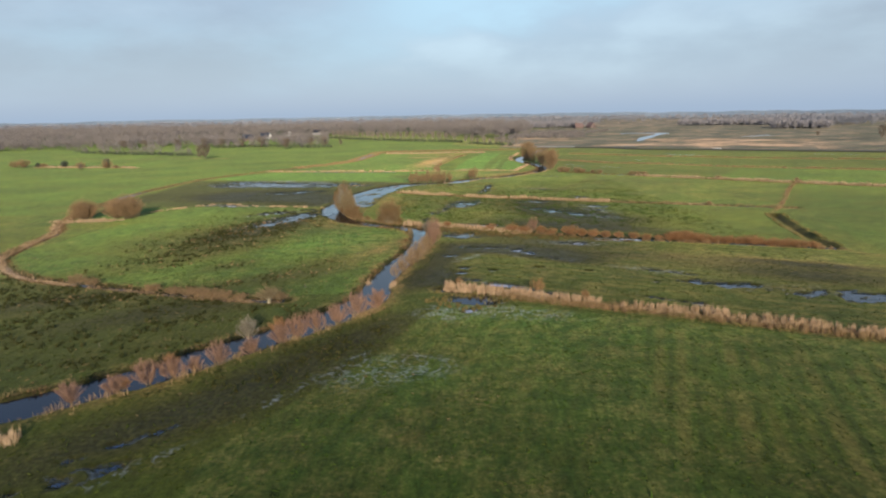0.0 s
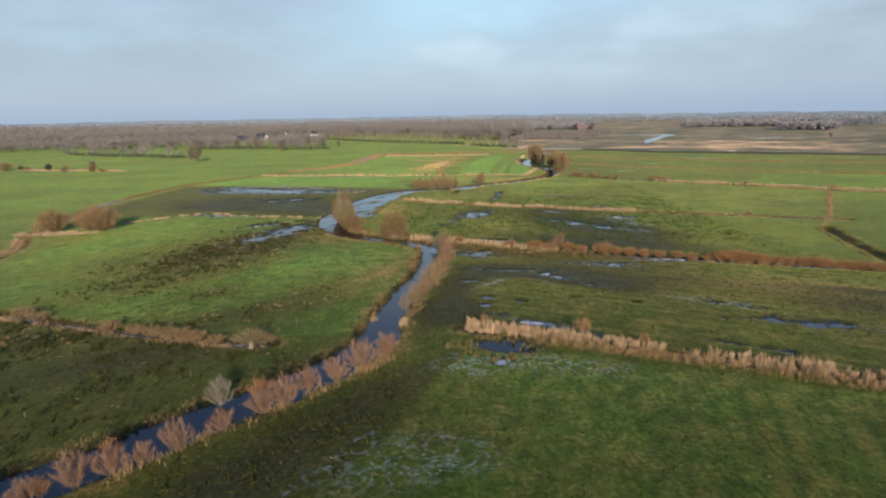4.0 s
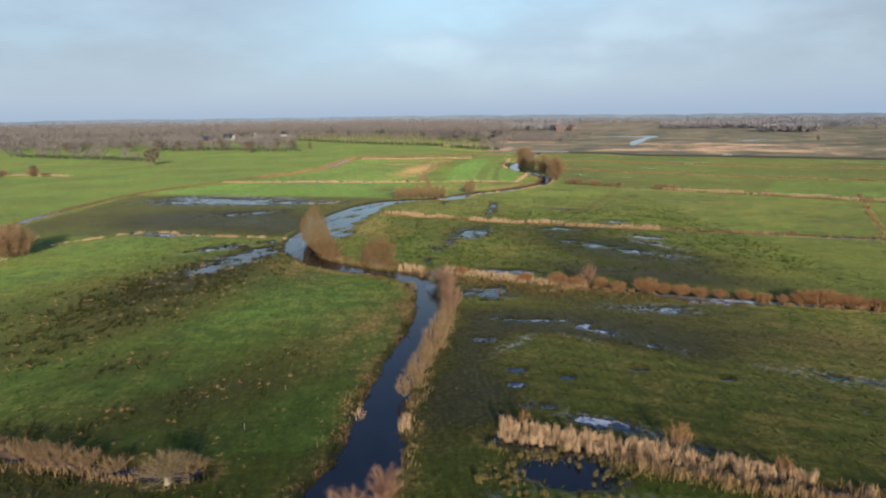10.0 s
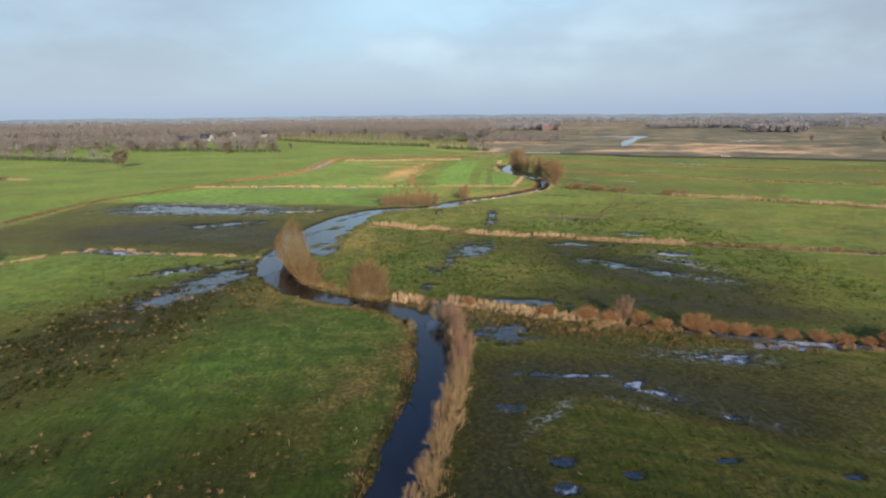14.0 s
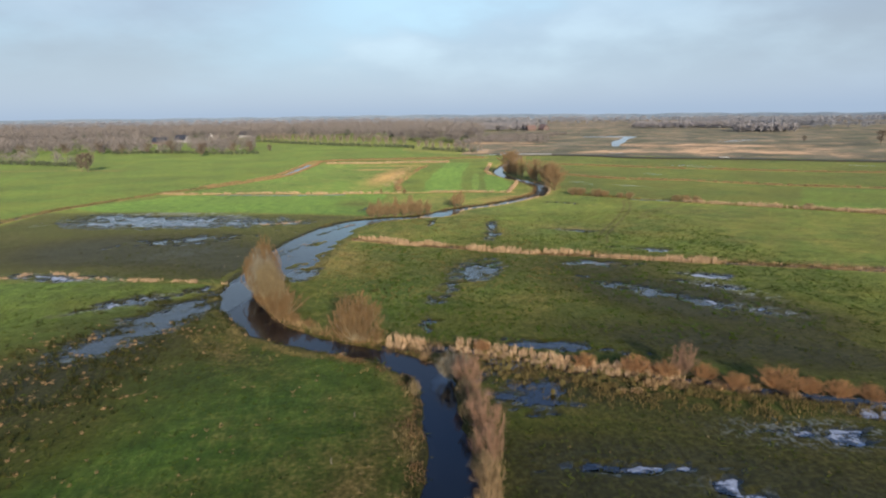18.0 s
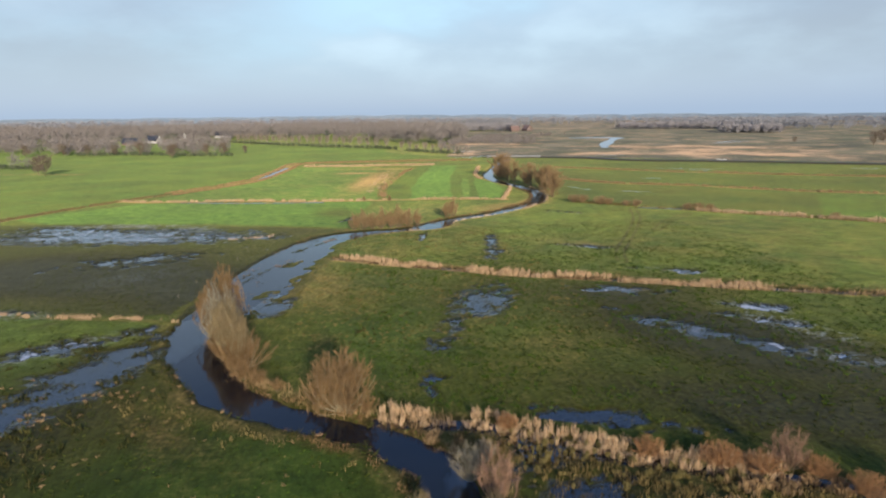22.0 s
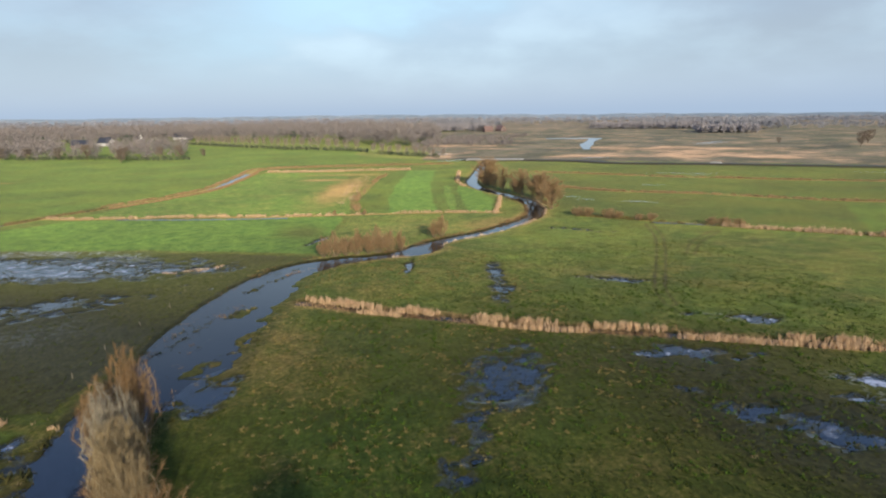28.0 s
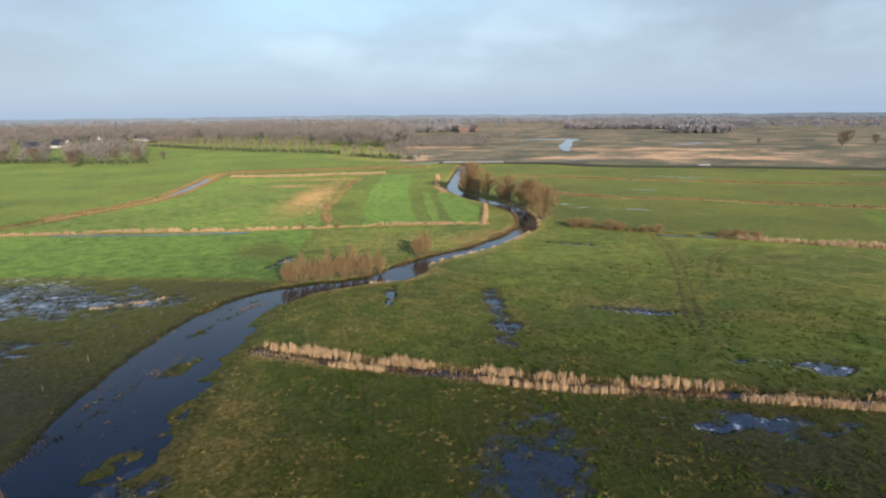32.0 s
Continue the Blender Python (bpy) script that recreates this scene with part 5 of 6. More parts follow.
REEDS = "tawny standing reeds along a field ditch"
def reed_clumps(name, label, line, width, height, spacing, mat, seed, shift=0.0, stretch=(0.0, 1.0), gaps=0.2, per=110, blade=0.05):
    """Reeds grown in rounded heads that crowd along a line."""
    rng = np.random.default_rng(seed)
    d = np.diff(line[:, :2], axis=0)
    L = np.linalg.norm(d, axis=1)
    cum = np.concatenate([[0], np.cumsum(L)])
    count = int(cum[-1] * (stretch[1] - stretch[0]) * max(width, 0.6) / spacing ** 2)
    s = (stretch[0] + (stretch[1] - stretch[0]) * rng.random(count)) * cum[-1]
    i = np.clip(np.searchsorted(cum, s) - 1, 0, len(L) - 1)
    f = ((s - cum[i]) / L[i])[:, None]
    normal = np.stack([-d[i, 1], d[i, 0]], 1) / L[i][:, None]
    xy = line[i, :2] * (1 - f) + line[i + 1, :2] * f + normal * ((rng.random(count) - 0.5) * width + shift)[:, None]
    vigour = fbm(xy[:, 0] / 5, xy[:, 1] / 5, seed, 2) * 1.6 + 0.5
    keep = vigour > gaps + 0.2 * rng.random(count)
    xy, vigour = xy[keep], np.clip(vigour[keep], 0.3, 0.9)
    R = spacing * (0.45 + 0.5 * rng.random(len(xy)))
    tall_ = height * (0.45 + 0.55 * vigour + 0.3 * rng.random(len(xy)))
    m = np.maximum((per * (R / spacing) ** 2 * 2).astype(int), 12)
    c, Rr, T = np.repeat(xy, m, 0), np.repeat(R, m), np.repeat(tall_, m)
    n = len(c)
    u, phi = np.sqrt(rng.random(n)), rng.random(n) * 2 * np.pi
    out = np.stack([np.cos(phi), np.sin(phi)], 1) * (u * Rr)[:, None]
    foot = c + out * 0.6
    way = np.column_stack([out * 0.22 + rng.normal(size=(n, 2)) * 0.12, 1.1 * T * (1 - 0.42 * u ** 2) * (0.72 + 0.36 * rng.random(n))])
    z = plan(foot[:, 0], foot[:, 1])[0]
    v, t = blades(np.column_stack([foot, z - 0.05]), way, blade * (0.7 + 0.7 * rng.random(n)), rng, 2)
    return tagged(new(name, numpy_mesh(name, v, t, mat)), label, "reeds", kind="stuff")


reed_clumps("reed_bed", "bright tawny reeds in rounded heads beside the pond", DITCH_FRONT, 2.4, 1.7, 0.46, M_REED, 200, 0.9, (0.0, 0.10), -0.1, 26, 0.042)
reed_clumps("reed_bed", "bright tawny reeds in rounded heads along the ditch", DITCH_FRONT, 2.2, 1.45, 0.48, M_REED, 260, 0.7, (0.09, 0.72), 0.0, 22, 0.042)
reed_clumps("reed_bed", "weathered brown reeds along the field side of the ditch", DITCH_FRONT, 2.0, 1.1, 0.65, M_REED_DIM, 261, -1.1, (0.085, 0.72), 0.0, 36)
reed_bed("reed_bed", "weathered reeds filling the ditch between the tall heads", "reeds", DITCH_FRONT, 2.6, 1.35, 15, M_REED_DIM, 276, -0.2, patchy=0.2, stretch=(0.07, 0.75))
reed_bed("sedge_bed", "olive-yellow sedge at the foot of the reeds", "sedge", DITCH_FRONT, 2.0, 0.7, 14, M_SEDGE, 201, -1.7, stretch=(0.0, 0.72))
reed_clumps("reed_bed", REEDS, DITCH_MID, 2.8, 1.4, 0.48, M_REED, 202, 0.9, (0.0, 0.36), 0.2, 20, 0.045)
reed_clumps("reed_bed", "small reed heads standing in the dark ditch water", DITCH_MID, 5.0, 0.8, 0.9, M_REED_DIM, 262, -2.8, (0.05, 0.36), 0.4, 40, 0.05)
reed_clumps("reed_bed", REEDS, DITCH_MID, 2.2, 1.0, 1.0, M_REED_DIM, 203, -0.6, (0.34, 1.0), 0.2, 60, 0.06)
reed_bed("sedge_bed", "olive sedge and dead herbs below the ditch hedge", "sedge", DITCH_MID, 4.0, 0.6, 12, M_SEDGE_BROWN, 204, -2.6, stretch=(0.08, 0.6), patchy=0.6)
reed_clumps("reed_bed", "broken rows of pale tawny reeds on a ditch", DITCH_REED, 0.9, 1.25, 0.33, M_REED, 205, 1.2, (0.0, 0.6), 0.3, 14, 0.045)
reed_clumps("reed_bed", "broken rows of pale tawny reeds on a ditch", DITCH_REED, 0.8, 1.15, 0.33, M_REED, 206, -1.5, (0.06, 0.6), 0.4, 14, 0.045)
reed_bed("reed_bed", "low straw reeds among the taller tufts on a ditch", "reeds", DITCH_REED, 3.4, 0.8, 7, M_REED_DIM, 280, 0.0, patchy=0.7, stretch=(0.0, 1.0))
reed_bed("reed_bed", "thin pale reeds on a ditch edge", "reeds", DITCH_REED, 1.6, 0.7, 12, M_REED, 250, 0.4, patchy=0.8, stretch=(0.56, 0.85))
reed_bed("dead_herbs", "dark brown dead herbs in the ditch bottom", "herbs", DITCH_REED, 2.2, 0.6, 12, M_BROWN, 207, 0.0, stretch=(0.0, 0.8))
reed_bed("sedge_bed", "straw-coloured grass on a field ditch", "sedge", DITCH_REED, 1.6, 0.5, 12, M_SEDGE, 208, -0.4, stretch=(0.42, 1.0))
reed_bed("reed_bed", REEDS, "reeds", DITCH_LEFT, 2.2, 0.8, 7, M_REED_DIM, 209, 0.6, patchy=0.5, stretch=(0.0, 0.5), blade=0.1)
reed_bed("reed_bed", "bright tan reeds round the bend of the field ditch", "reeds", DITCH_LEFT, 1.7, 0.95, 8, M_REED, 278, 0.4, patchy=0.4, stretch=(0.14, 0.40), blade=0.1)
reed_bed("reed_bed", "tan reed patch before the field corner thicket", "reeds", spline([(-120, 182.5), (-112, 183.2), (-104, 183), (-99, 185)], 4), 3.0, 1.3, 10, M_REED, 279, 0.0, patchy=0.3, blade=0.1)
reed_bed("dead_herbs", "brown dead herbs lining the field ditch", "herbs", DITCH_LEFT, 3.0, 0.7, 8, M_BROWN, 210, -0.3, stretch=(0.0, 0.5))
reed_bed("sedge_bed", "straw-coloured grass banks of the field brook", "sedge", DITCH_LEFT, 3.4, 0.6, 9, M_STRAW, 211, 0.0, stretch=(0.45, 1.0), blade=0.2)
reed_bed("reed_bed", "thin tan reed strip on a far field boundary", "reeds", DITCH_EAST, 2.0, 1.5, 12, M_REED, 212, 0.0, stretch=(0.27, 1.0), blade=0.15, patchy=0.35)
reed_bed("sedge_bed", "straw grass on a far field boundary", "sedge", DITCH_EAST, 2.2, 0.8, 8, M_SEDGE, 213, 0.0, stretch=(0.0, 1.0), blade=0.15)
reed_bed("reed_bed", "tan reeds along a cross ditch", "reeds", DITCH_CROSS, 1.1, 0.8, 9, M_REED_DIM, 214, 0.6, blade=0.12, patchy=0.6, stretch=(0.0, 0.58))
for shift, seed in ((2.2, 274), (-2.2, 275)):
    reed_bed("sedge_bed", "straw grass on the rim of a cut cross ditch", "sedge", CUT_CROSS, 0.9, 0.7, 9, M_SEDGE, seed, shift, blade=0.12)
reed_bed("reed_bed", "tan grass strip between green fields", "reeds", HEDGE_G, 1.6, 1.0, 10, M_REED, 215, 0.4, blade=0.16, patchy=0.6)
reed_bed("reed_bed", "tan grass strip between green fields", "reeds", HEDGE_H, 4.0, 1.3, 7, M_REED, 216, 0.0, blade=0.24, patchy=0.3)
reed_bed("reed_bed", "tan reed fringe at the end of the strip field", "reeds", HEDGE_R, 0.9, 1.3, 10, M_REED, 270, 0.0, blade=0.18, patchy=0.7)
reed_bed("reed_bed", "tan reed fringe on the inside of the river bend", "reeds", BEND_R, 1.4, 1.1, 7, M_REED, 271, 0.0, blade=0.2, patchy=0.8)
reed_bed("reed_bed", "ragged tan herbs along the curved field edge", "reeds", HEDGE_L, 2.6, 1.1, 6, M_REED_DIM, 272, 0.0, blade=0.2, patchy=0.95)
for shift, seed in ((3.4, 217), (-3.4, 273)):
    reed_bed("sedge_bed", "straw grass on the bank of a far ditch", "sedge", DITCH_FAR, 1.8, 0.9, 10, M_REED_DIM, seed, shift, blade=0.2, patchy=0.4)
reed_bed("sedge_bed", "straw grass strip across the far pasture", "sedge", STRIP_1, 2.0, 1.0, 8, M_REED_DIM, 218, 0.0, blade=0.2)
reed_bed("sedge_bed", "straw grass strip across the far pasture", "sedge", STRIP_2, 2.2, 1.0, 7, M_REED_DIM, 219, 0.0, blade=0.2)
reed_bed("sedge_bed", "straw grass strip on the pasture edge", "sedge", STRIP_3, 4, 1.2, 4, M_REED, 220, 0.0, blade=0.25)
reed_bed("sedge_bed", "straw tussocks along a flooded field bank", "sedge", BANK, 1.2, 0.7, 24, M_REED, 221, 0.0, stretch=(0.25, 1.0), patchy=0.8)
reed_bed("sedge_bed", "belt of olive-brown sedge tussocks below the ditch hedge", "sedge", DITCH_MID, 5.5, 0.65, 15, M_SEDGE_BROWN, 277, -4.4, stretch=(0.08, 0.46), patchy=0.6)
# river fringe, left bank then right bank
reed_bed("dead_herbs", "dark brown dead herbs on the muddy river bank", "herbs", RIVER, 1.8, 0.42, 14, M_BROWN, 230, 3.1, patchy=0.7, stretch=(0.0, 0.8))
reed_bed("sedge_bed", "straw sedge on the river bank", "sedge", RIVER, 2.2, 0.5, 7, M_STRAW, 231, 4.0, patchy=1.0, stretch=(0.0, 0.8))
reed_bed("sedge_bed", "straw sedge on the river bank", "sedge", RIVER, 1.8, 0.65, 12, M_STRAW, 232, -3.6, patchy=0.95)
reed_bed("dead_herbs", "dark brown dead herbs on the muddy river bank", "herbs", RIVER, 1.2, 0.6, 10, M_BROWN, 233, -2.7, patchy=0.6)
reed_bed("dead_herbs", "brown dead herbs on the upstream bank", "herbs", RIVER_UP, 1.4, 0.5, 4, M_BROWN, 234, 6.0, stretch=(0, 0.2), patchy=0.6)
reed_bed("dead_herbs", "brown dead herbs on the upstream bank", "herbs", RIVER_UP, 1.2, 0.7, 9, M_REED, 235, -2.6, stretch=(0.2, 0.5), patchy=0.7)
reed_bed("dead_herbs", "brown dead herbs on the upstream bank", "herbs", RIVER_UP, 1.4, 0.7, 9, M_BROWN, 236, 2.9, stretch=(0.2, 0.5), patchy=0.5)
spit = spline([(-20.8, 256.2), (-18.5, 258.6), (-15.5, 261.0), (-13.0, 262.4)], 4)
reed_bed("reed_bed", "low reed spit in the flooded river", "reeds", spit, 0.8, 0.6, 20, M_BROWN, 240, 0.0)
bars = spline([(-31.5, 214), (-31.2, 222), (-30.6, 229), (-28.2, 236.5), (-25.0, 246)], 4)
reed_bed("sedge_bed", "broken sedge bars standing in the flooded river", "sedge", bars, 1.6, 0.4, 9, M_BROWN, 241, 0.0, patchy=0.95)
bank_reed = spline([(-43, 59.2), (-36, 63.6), (-29, 70.5), (-22.5, 77.4), (-15.5, 85.6), (-9.4, 92.5)], 4)
reed_bed("reed_bed", "pale reeds between the riverside willows", "reeds", bank_reed, 1.8, 1.1, 8, M_REED_DIM, 242, -0.6, patchy=0.85)
reed_bed("reed_bed", "small reed stand on the river bank", "reeds", spline([(-9.2, 102.5), (-8.9, 106.5)], 3), 1.0, 1.4, 26, M_REED, 243, 0.0, patchy=0.2)
reed_bed("reed_bed", "small reed stand on the river bank", "reeds", spline([(-13.8, 105.5), (-13.6, 109.0)], 3), 0.7, 1.2, 26, M_REED, 244, 0.0, patchy=0.2)
reed_bed("reed_bed", "reed tuft on the near bank", "reeds", spline([(-45.5, 51.8), (-41.5, 52.8)], 3), 1.6, 1.3, 24, M_REED, 245, 0.0, patchy=0.2)
reed_bed("reed_bed", "tall reeds round the foot of the bank willows", "reeds", spline([(-30, 184), (-26.2, 177.2), (-22, 173.2), (-15.5, 167), (-9.5, 164.6), (-4, 163)], 4), 2.0, 1.1, 9, M_REED_DIM, 246, 0.4, patchy=0.8)
reed_bed("dead_herbs", "tawny herbs on the inner river bend", "herbs", spline([(-39.5, 172), (-33, 170), (-26, 165), (-19, 161), (-12, 156)], 4), 2.6, 0.5, 9, M_SEDGE, 247, 0.0, patchy=0.9)
reed_bed("reed_bed", "reeds in the flooded ditch end", "reeds", spline([(-45, 263), (-38, 265.5), (-33, 267)], 4), 0.8, 0.7, 18, M_REED, 248, 0.0, patchy=0.5)
reed_bed("dead_herbs", "rough brown herbs beside the strip field", "herbs", spline([(-8, 340), (-1, 390), (9, 450)], 4), 5, 0.6, 1.5, M_REED, 249, 0.0, blade=0.25, patchy=0.95)


# sedge tussocks standing in pond and marsh
def tussock(name, label, mat, seed, n=60):
    rng = np.random.default_rng(seed)
    foot = np.column_stack([rng.normal(size=(n, 2)) * 0.19, np.full(n, -0.3)])
    way = np.column_stack([rng.normal(size=(n, 2)) * 0.22, 0.95 + 0.4 * rng.random(n)])
    v, t = blades(foot, way, np.full(n, 0.06), rng, 2)
    return tagged(new(name, numpy_mesh(name, v, t, mat)), label, "sedge", "sedge tussocks")


tussocks = [tussock("sedge_tussock", "yellowish sedge tussock standing in shallow water", M_SEDGE if k == 1 else M_TUSSOCK, 300 + k, 90) for k in range(3)]
spots = []
for i in range(96):
    ang = spot_rng.random() * 6.28
    spots.append((4.6 + math.cos(ang) * (2.6 + 4.2 * spot_rng.random()) - 0.8, 93.6 + math.sin(ang) * (1.9 + 3.4 * spot_rng.random()), 0.42 + 0.38 * spot_rng.random()))
for i in range(150):
    s = spot_rng.random()
    spots.append((1 + 20 * s + spot_rng.normal() * 1.2, 158.0 - 9.2 * s + spot_rng.normal() * 2.2, 0.45 + 0.5 * spot_rng.random()))
place(tussocks, spots)


def scatter(name, label, count, area, mat, height, blade, per, seed, choose, spread_=0.22, floor=WATER - 0.04):
    """Grass tufts over an area; choose() says from the plan how likely one grows at each place."""
    rng = np.random.default_rng(seed)
    x0, y0, x1, y1 = area
    x, y = x0 + (x1 - x0) * rng.random(count), y0 + (y1 - y0) * rng.random(count)
    h, wet, lush, dry, row, amp = plan(x, y)
    keep = (h > floor) & (rng.random(count) < choose(x, y, wet, lush, dry, h))
    x, y, h = x[keep], y[keep], h[keep]
    n = len(x) * per
    size = np.repeat(0.6 + 0.8 * rng.random(len(x)), per)
    foot = np.column_stack([np.repeat(x, per), np.repeat(y, per), np.repeat(h, per) - 0.03]) + np.column_stack([rng.normal(size=(n, 2)) * spread_ * 0.6, np.zeros(n)])
    way = np.column_stack([rng.normal(size=(n, 2)) * spread_, height * (0.6 + 0.6 * rng.random(n))]) * size[:, None]
    v, t = blades(foot, way, blade * size, rng)
    return tagged(new(name, numpy_mesh(name, v, t, mat)), label, "grass", kind="stuff")


NEAR = (-75, 36, 75, 265)
scatter("grass_tufts", "short green meadow grass tufts", 46000, NEAR, M_GRASS, 0.18, 0.09, 3, 401, lambda x, y, w, l, d, h: (0.9 - 0.5 * np.clip(l, 0, 1)) * (1 - 0.55 * np.clip(w - 0.5, 0, 1)))
scatter("grass_tufts", "fresh bright green grass tufts", 26000, NEAR, M_LUSH, 0.16, 0.09, 3, 402, lambda x, y, w, l, d, h: np.clip(l * 1.1 - w * 0.6, 0, 1))
scatter("straw_tufts", "pale dead grass tufts in the meadow", 16000, NEAR, M_STRAW, 0.18, 0.045, 8, 403,
        lambda x, y, w, l, d, h: np.clip(d * 0.9 - 0.16, 0, 1) * (fbm(x / 4, y / 4, 51) > 0.02), 0.12)
scatter("straw_tufts", "pale dead grass tufts in the river meadow", 2400, (-105, 62, -8, 178), M_STRAW, 0.24, 0.04, 14, 404,
        lambda x, y, w, l, d, h: 0.7 * (fbm(x / 5, y / 5, 53) > 0.04), 0.14)
scatter("rush_clumps", "dark rush clumps in the damp river meadow", 26000, (-105, 62, -8, 200), M_RUSH, 0.5, 0.11, 7, 405,
        lambda x, y, w, l, d, h: np.clip((w - 0.22) * 2.2, 0, 1) * (fbm(x / 3, y / 3, 55) > -0.02), 0.26)
scatter("rush_clumps", "dark olive rush clumps in the wet meadow", 12000, (-16, 155, 70, 235), M_GRASS, 0.2, 0.10, 5, 406,
        lambda x, y, w, l, d, h: 0.12 + 0.4 * (fbm(x / 3, y / 3, 57) > 0.0), 0.24)
scatter("grass_tussocks", "bright tips of tussock grass in the wet meadow", 9000, (-14, 160, 72, 230), M_LUSH, 0.30, 0.06, 9, 411,
        lambda x, y, w, l, d, h: 0.75 * (fbm(x / 2.2, y / 3.4, 65, 3) > 0.03), 0.17)

shore = lambda x, y, w, l, d, h: np.exp(-((h - WATER + 0.02) / 0.09) ** 2) * (w > 0.5)
scatter("emergent_grass", "drowned grass standing out of the shallow flood water", 200000, (-110, 36, 75, 300), M_RUSH, 0.24, 0.10, 4, 407, shore, 0.2, WATER - 0.3)
scatter("emergent_grass", "yellowed grass along the flood edges", 34000, (-110, 36, 75, 300), M_SEDGE, 0.22, 0.08, 4, 408, lambda x, y, w, l, d, h: 0.5 * shore(x, y, w, l, d, h), 0.2, WATER - 0.3)

scatter("sedge_clumps", "low yellow-olive sedge clumps in the rough meadow", 4200, (-28, 185, 24, 264), M_SEDGE, 0.26, 0.05, 14, 409,
        lambda x, y, w, l, d, h: 0.8 * (fbm(x / 4, y / 2.6, 61, 3) > 0.06), 0.17)
scatter("straw_tufts", "tan dead tussocks among the dark rushes", 3000, (-70, 98, -12, 182), M_REED_DIM, 0.30, 0.05, 18, 410,
        lambda x, y, w, l, d, h: np.clip((w - 0.2) * 2.0, 0, 0.9) * (fbm(x / 2.5, y / 2.5, 63) > 0.02), 0.15)


# fence posts
def fence_post(label):
    root = new("fence_post")
    bm = bmesh.new()
    bmesh.ops.create_cone(bm, cap_ends=True, segments=8, radius1=0.065, radius2=0.055, depth=1.35, matrix=Matrix.Translation((0, 0, 0.4)))
    part("stake", bm, M_POST, root)
    bm = bmesh.new()
    bmesh.ops.create_cone(bm, cap_ends=True, segments=8, radius1=0.058, radius2=0.02, depth=0.09, matrix=Matrix.Translation((0, 0, 1.12)))
    part("tip", bm, M_POST, root, "pointed pale top")
    return tagged(root, label, "post", "pasture posts")


post = fence_post("weathered pale wooden pasture post")
posts = [(-38.3, 239.6), (-40.7, 231.6), (-33.0, 256.9), (-37.6, 248.2), (-42.6, 222.4), (-43.4, 213.5), (-25.0, 104.2), (-22.7, 112.8), (-20.6, 121.2), (-18.8, 129.6), (-16.4, 137.8),
         (-14.6, 146.0), (-33.8, 86.9), (-47.4, 77.5), (-29.0, 264.0)]
place([post], [(x, y, 0.68 + 0.15 * spot_rng.random()) for x, y in posts])

# the far road, its bridge and the houses at the wood's edge
road_bed = ribbon("road", ROAD_LINE, 2.4, 0.75, M_ROAD)
tagged(new("road", road_bed), "narrow dark country road on a low bank", "road", kind="structure")
d = np.gradient(ROAD_LINE[:, :2], axis=0)
nrm = np.stack([-d[:, 1], d[:, 0]], 1) / np.linalg.norm(d, axis=1, keepdims=True)
cols = [np.column_stack([ROAD_LINE[:, :2] + nrm * o, np.full(len(ROAD_LINE), z)]) for o, z in ((6.0, -0.05), (3.0, 0.74), (-3.0, 0.74), (-6.0, -0.05))]
m = len(ROAD_LINE)
i = np.arange(m - 1)
faces = np.vstack([np.stack([i + k * m, i + (k + 1) * m, i + (k + 1) * m + 1, i + k * m + 1], 1) for k in range(3)])
M_VERGE = plain("road_verge", (0.10, 0.075, 0.03), (0.07, 0.08, 0.025), 0.3, 0.9)
tagged(new("road_bank", numpy_mesh("road_bank", np.vstack(cols), faces, M_VERGE)), "low grassy road bank", "bank", kind="structure")


def bridge(x, y, turn, length):
    root = new("bridge")
    bm = box(bmesh.new(), -length / 2, -3.4, 0.55, length / 2, 3.4, 0.95, 0.05)
    part("deck", bm, M_CONC, root, "flat concrete deck")
    for side in (-3.3, 3.3):
        part("parapet", box(bmesh.new(), -length / 2, side - 0.15, 0.955, length / 2, side + 0.15, 1.2, 0.04), M_CONC, root, "pale concrete parapet")
    for u in (-length / 2 + 0.6, length / 2 - 0.6):
        part("abutment", box(bmesh.new(), u - 0.6, -3.3, -0.5, u + 0.6, 3.3, 0.545, 0.05), M_CONC, root)
    root.matrix_basis = pose(x, y, 0, 0, 0, turn)
    return tagged(root, "small pale concrete road bridge over the river", "bridge")


bridge(94, 510, -24, 36)


def culvert_railing(x, y, turn, length):
    """A low white railing where the road crosses a ditch."""
    root = new("culvert_railing")
    for k in range(4):
        u = -length / 2 + length * k / 3
        part("post", box(bmesh.new(), u - 0.08, -0.08, -0.5, u + 0.08, 0.08, 1.0, 0.02), M_RENDER, root)
    for z in (0.45, 0.82):
        part("rail", box(bmesh.new(), -length / 2 - 0.2, -0.13, z, length / 2 + 0.2, -0.085, z + 0.16, 0.01), M_RENDER, root)
    root.matrix_basis = pose(x, y, 0.5, 0, 0, turn)
    return tagged(root, "low white railing beside the country road", "railing")


culvert_railing(198.6, 435.2, -37, 5.0)


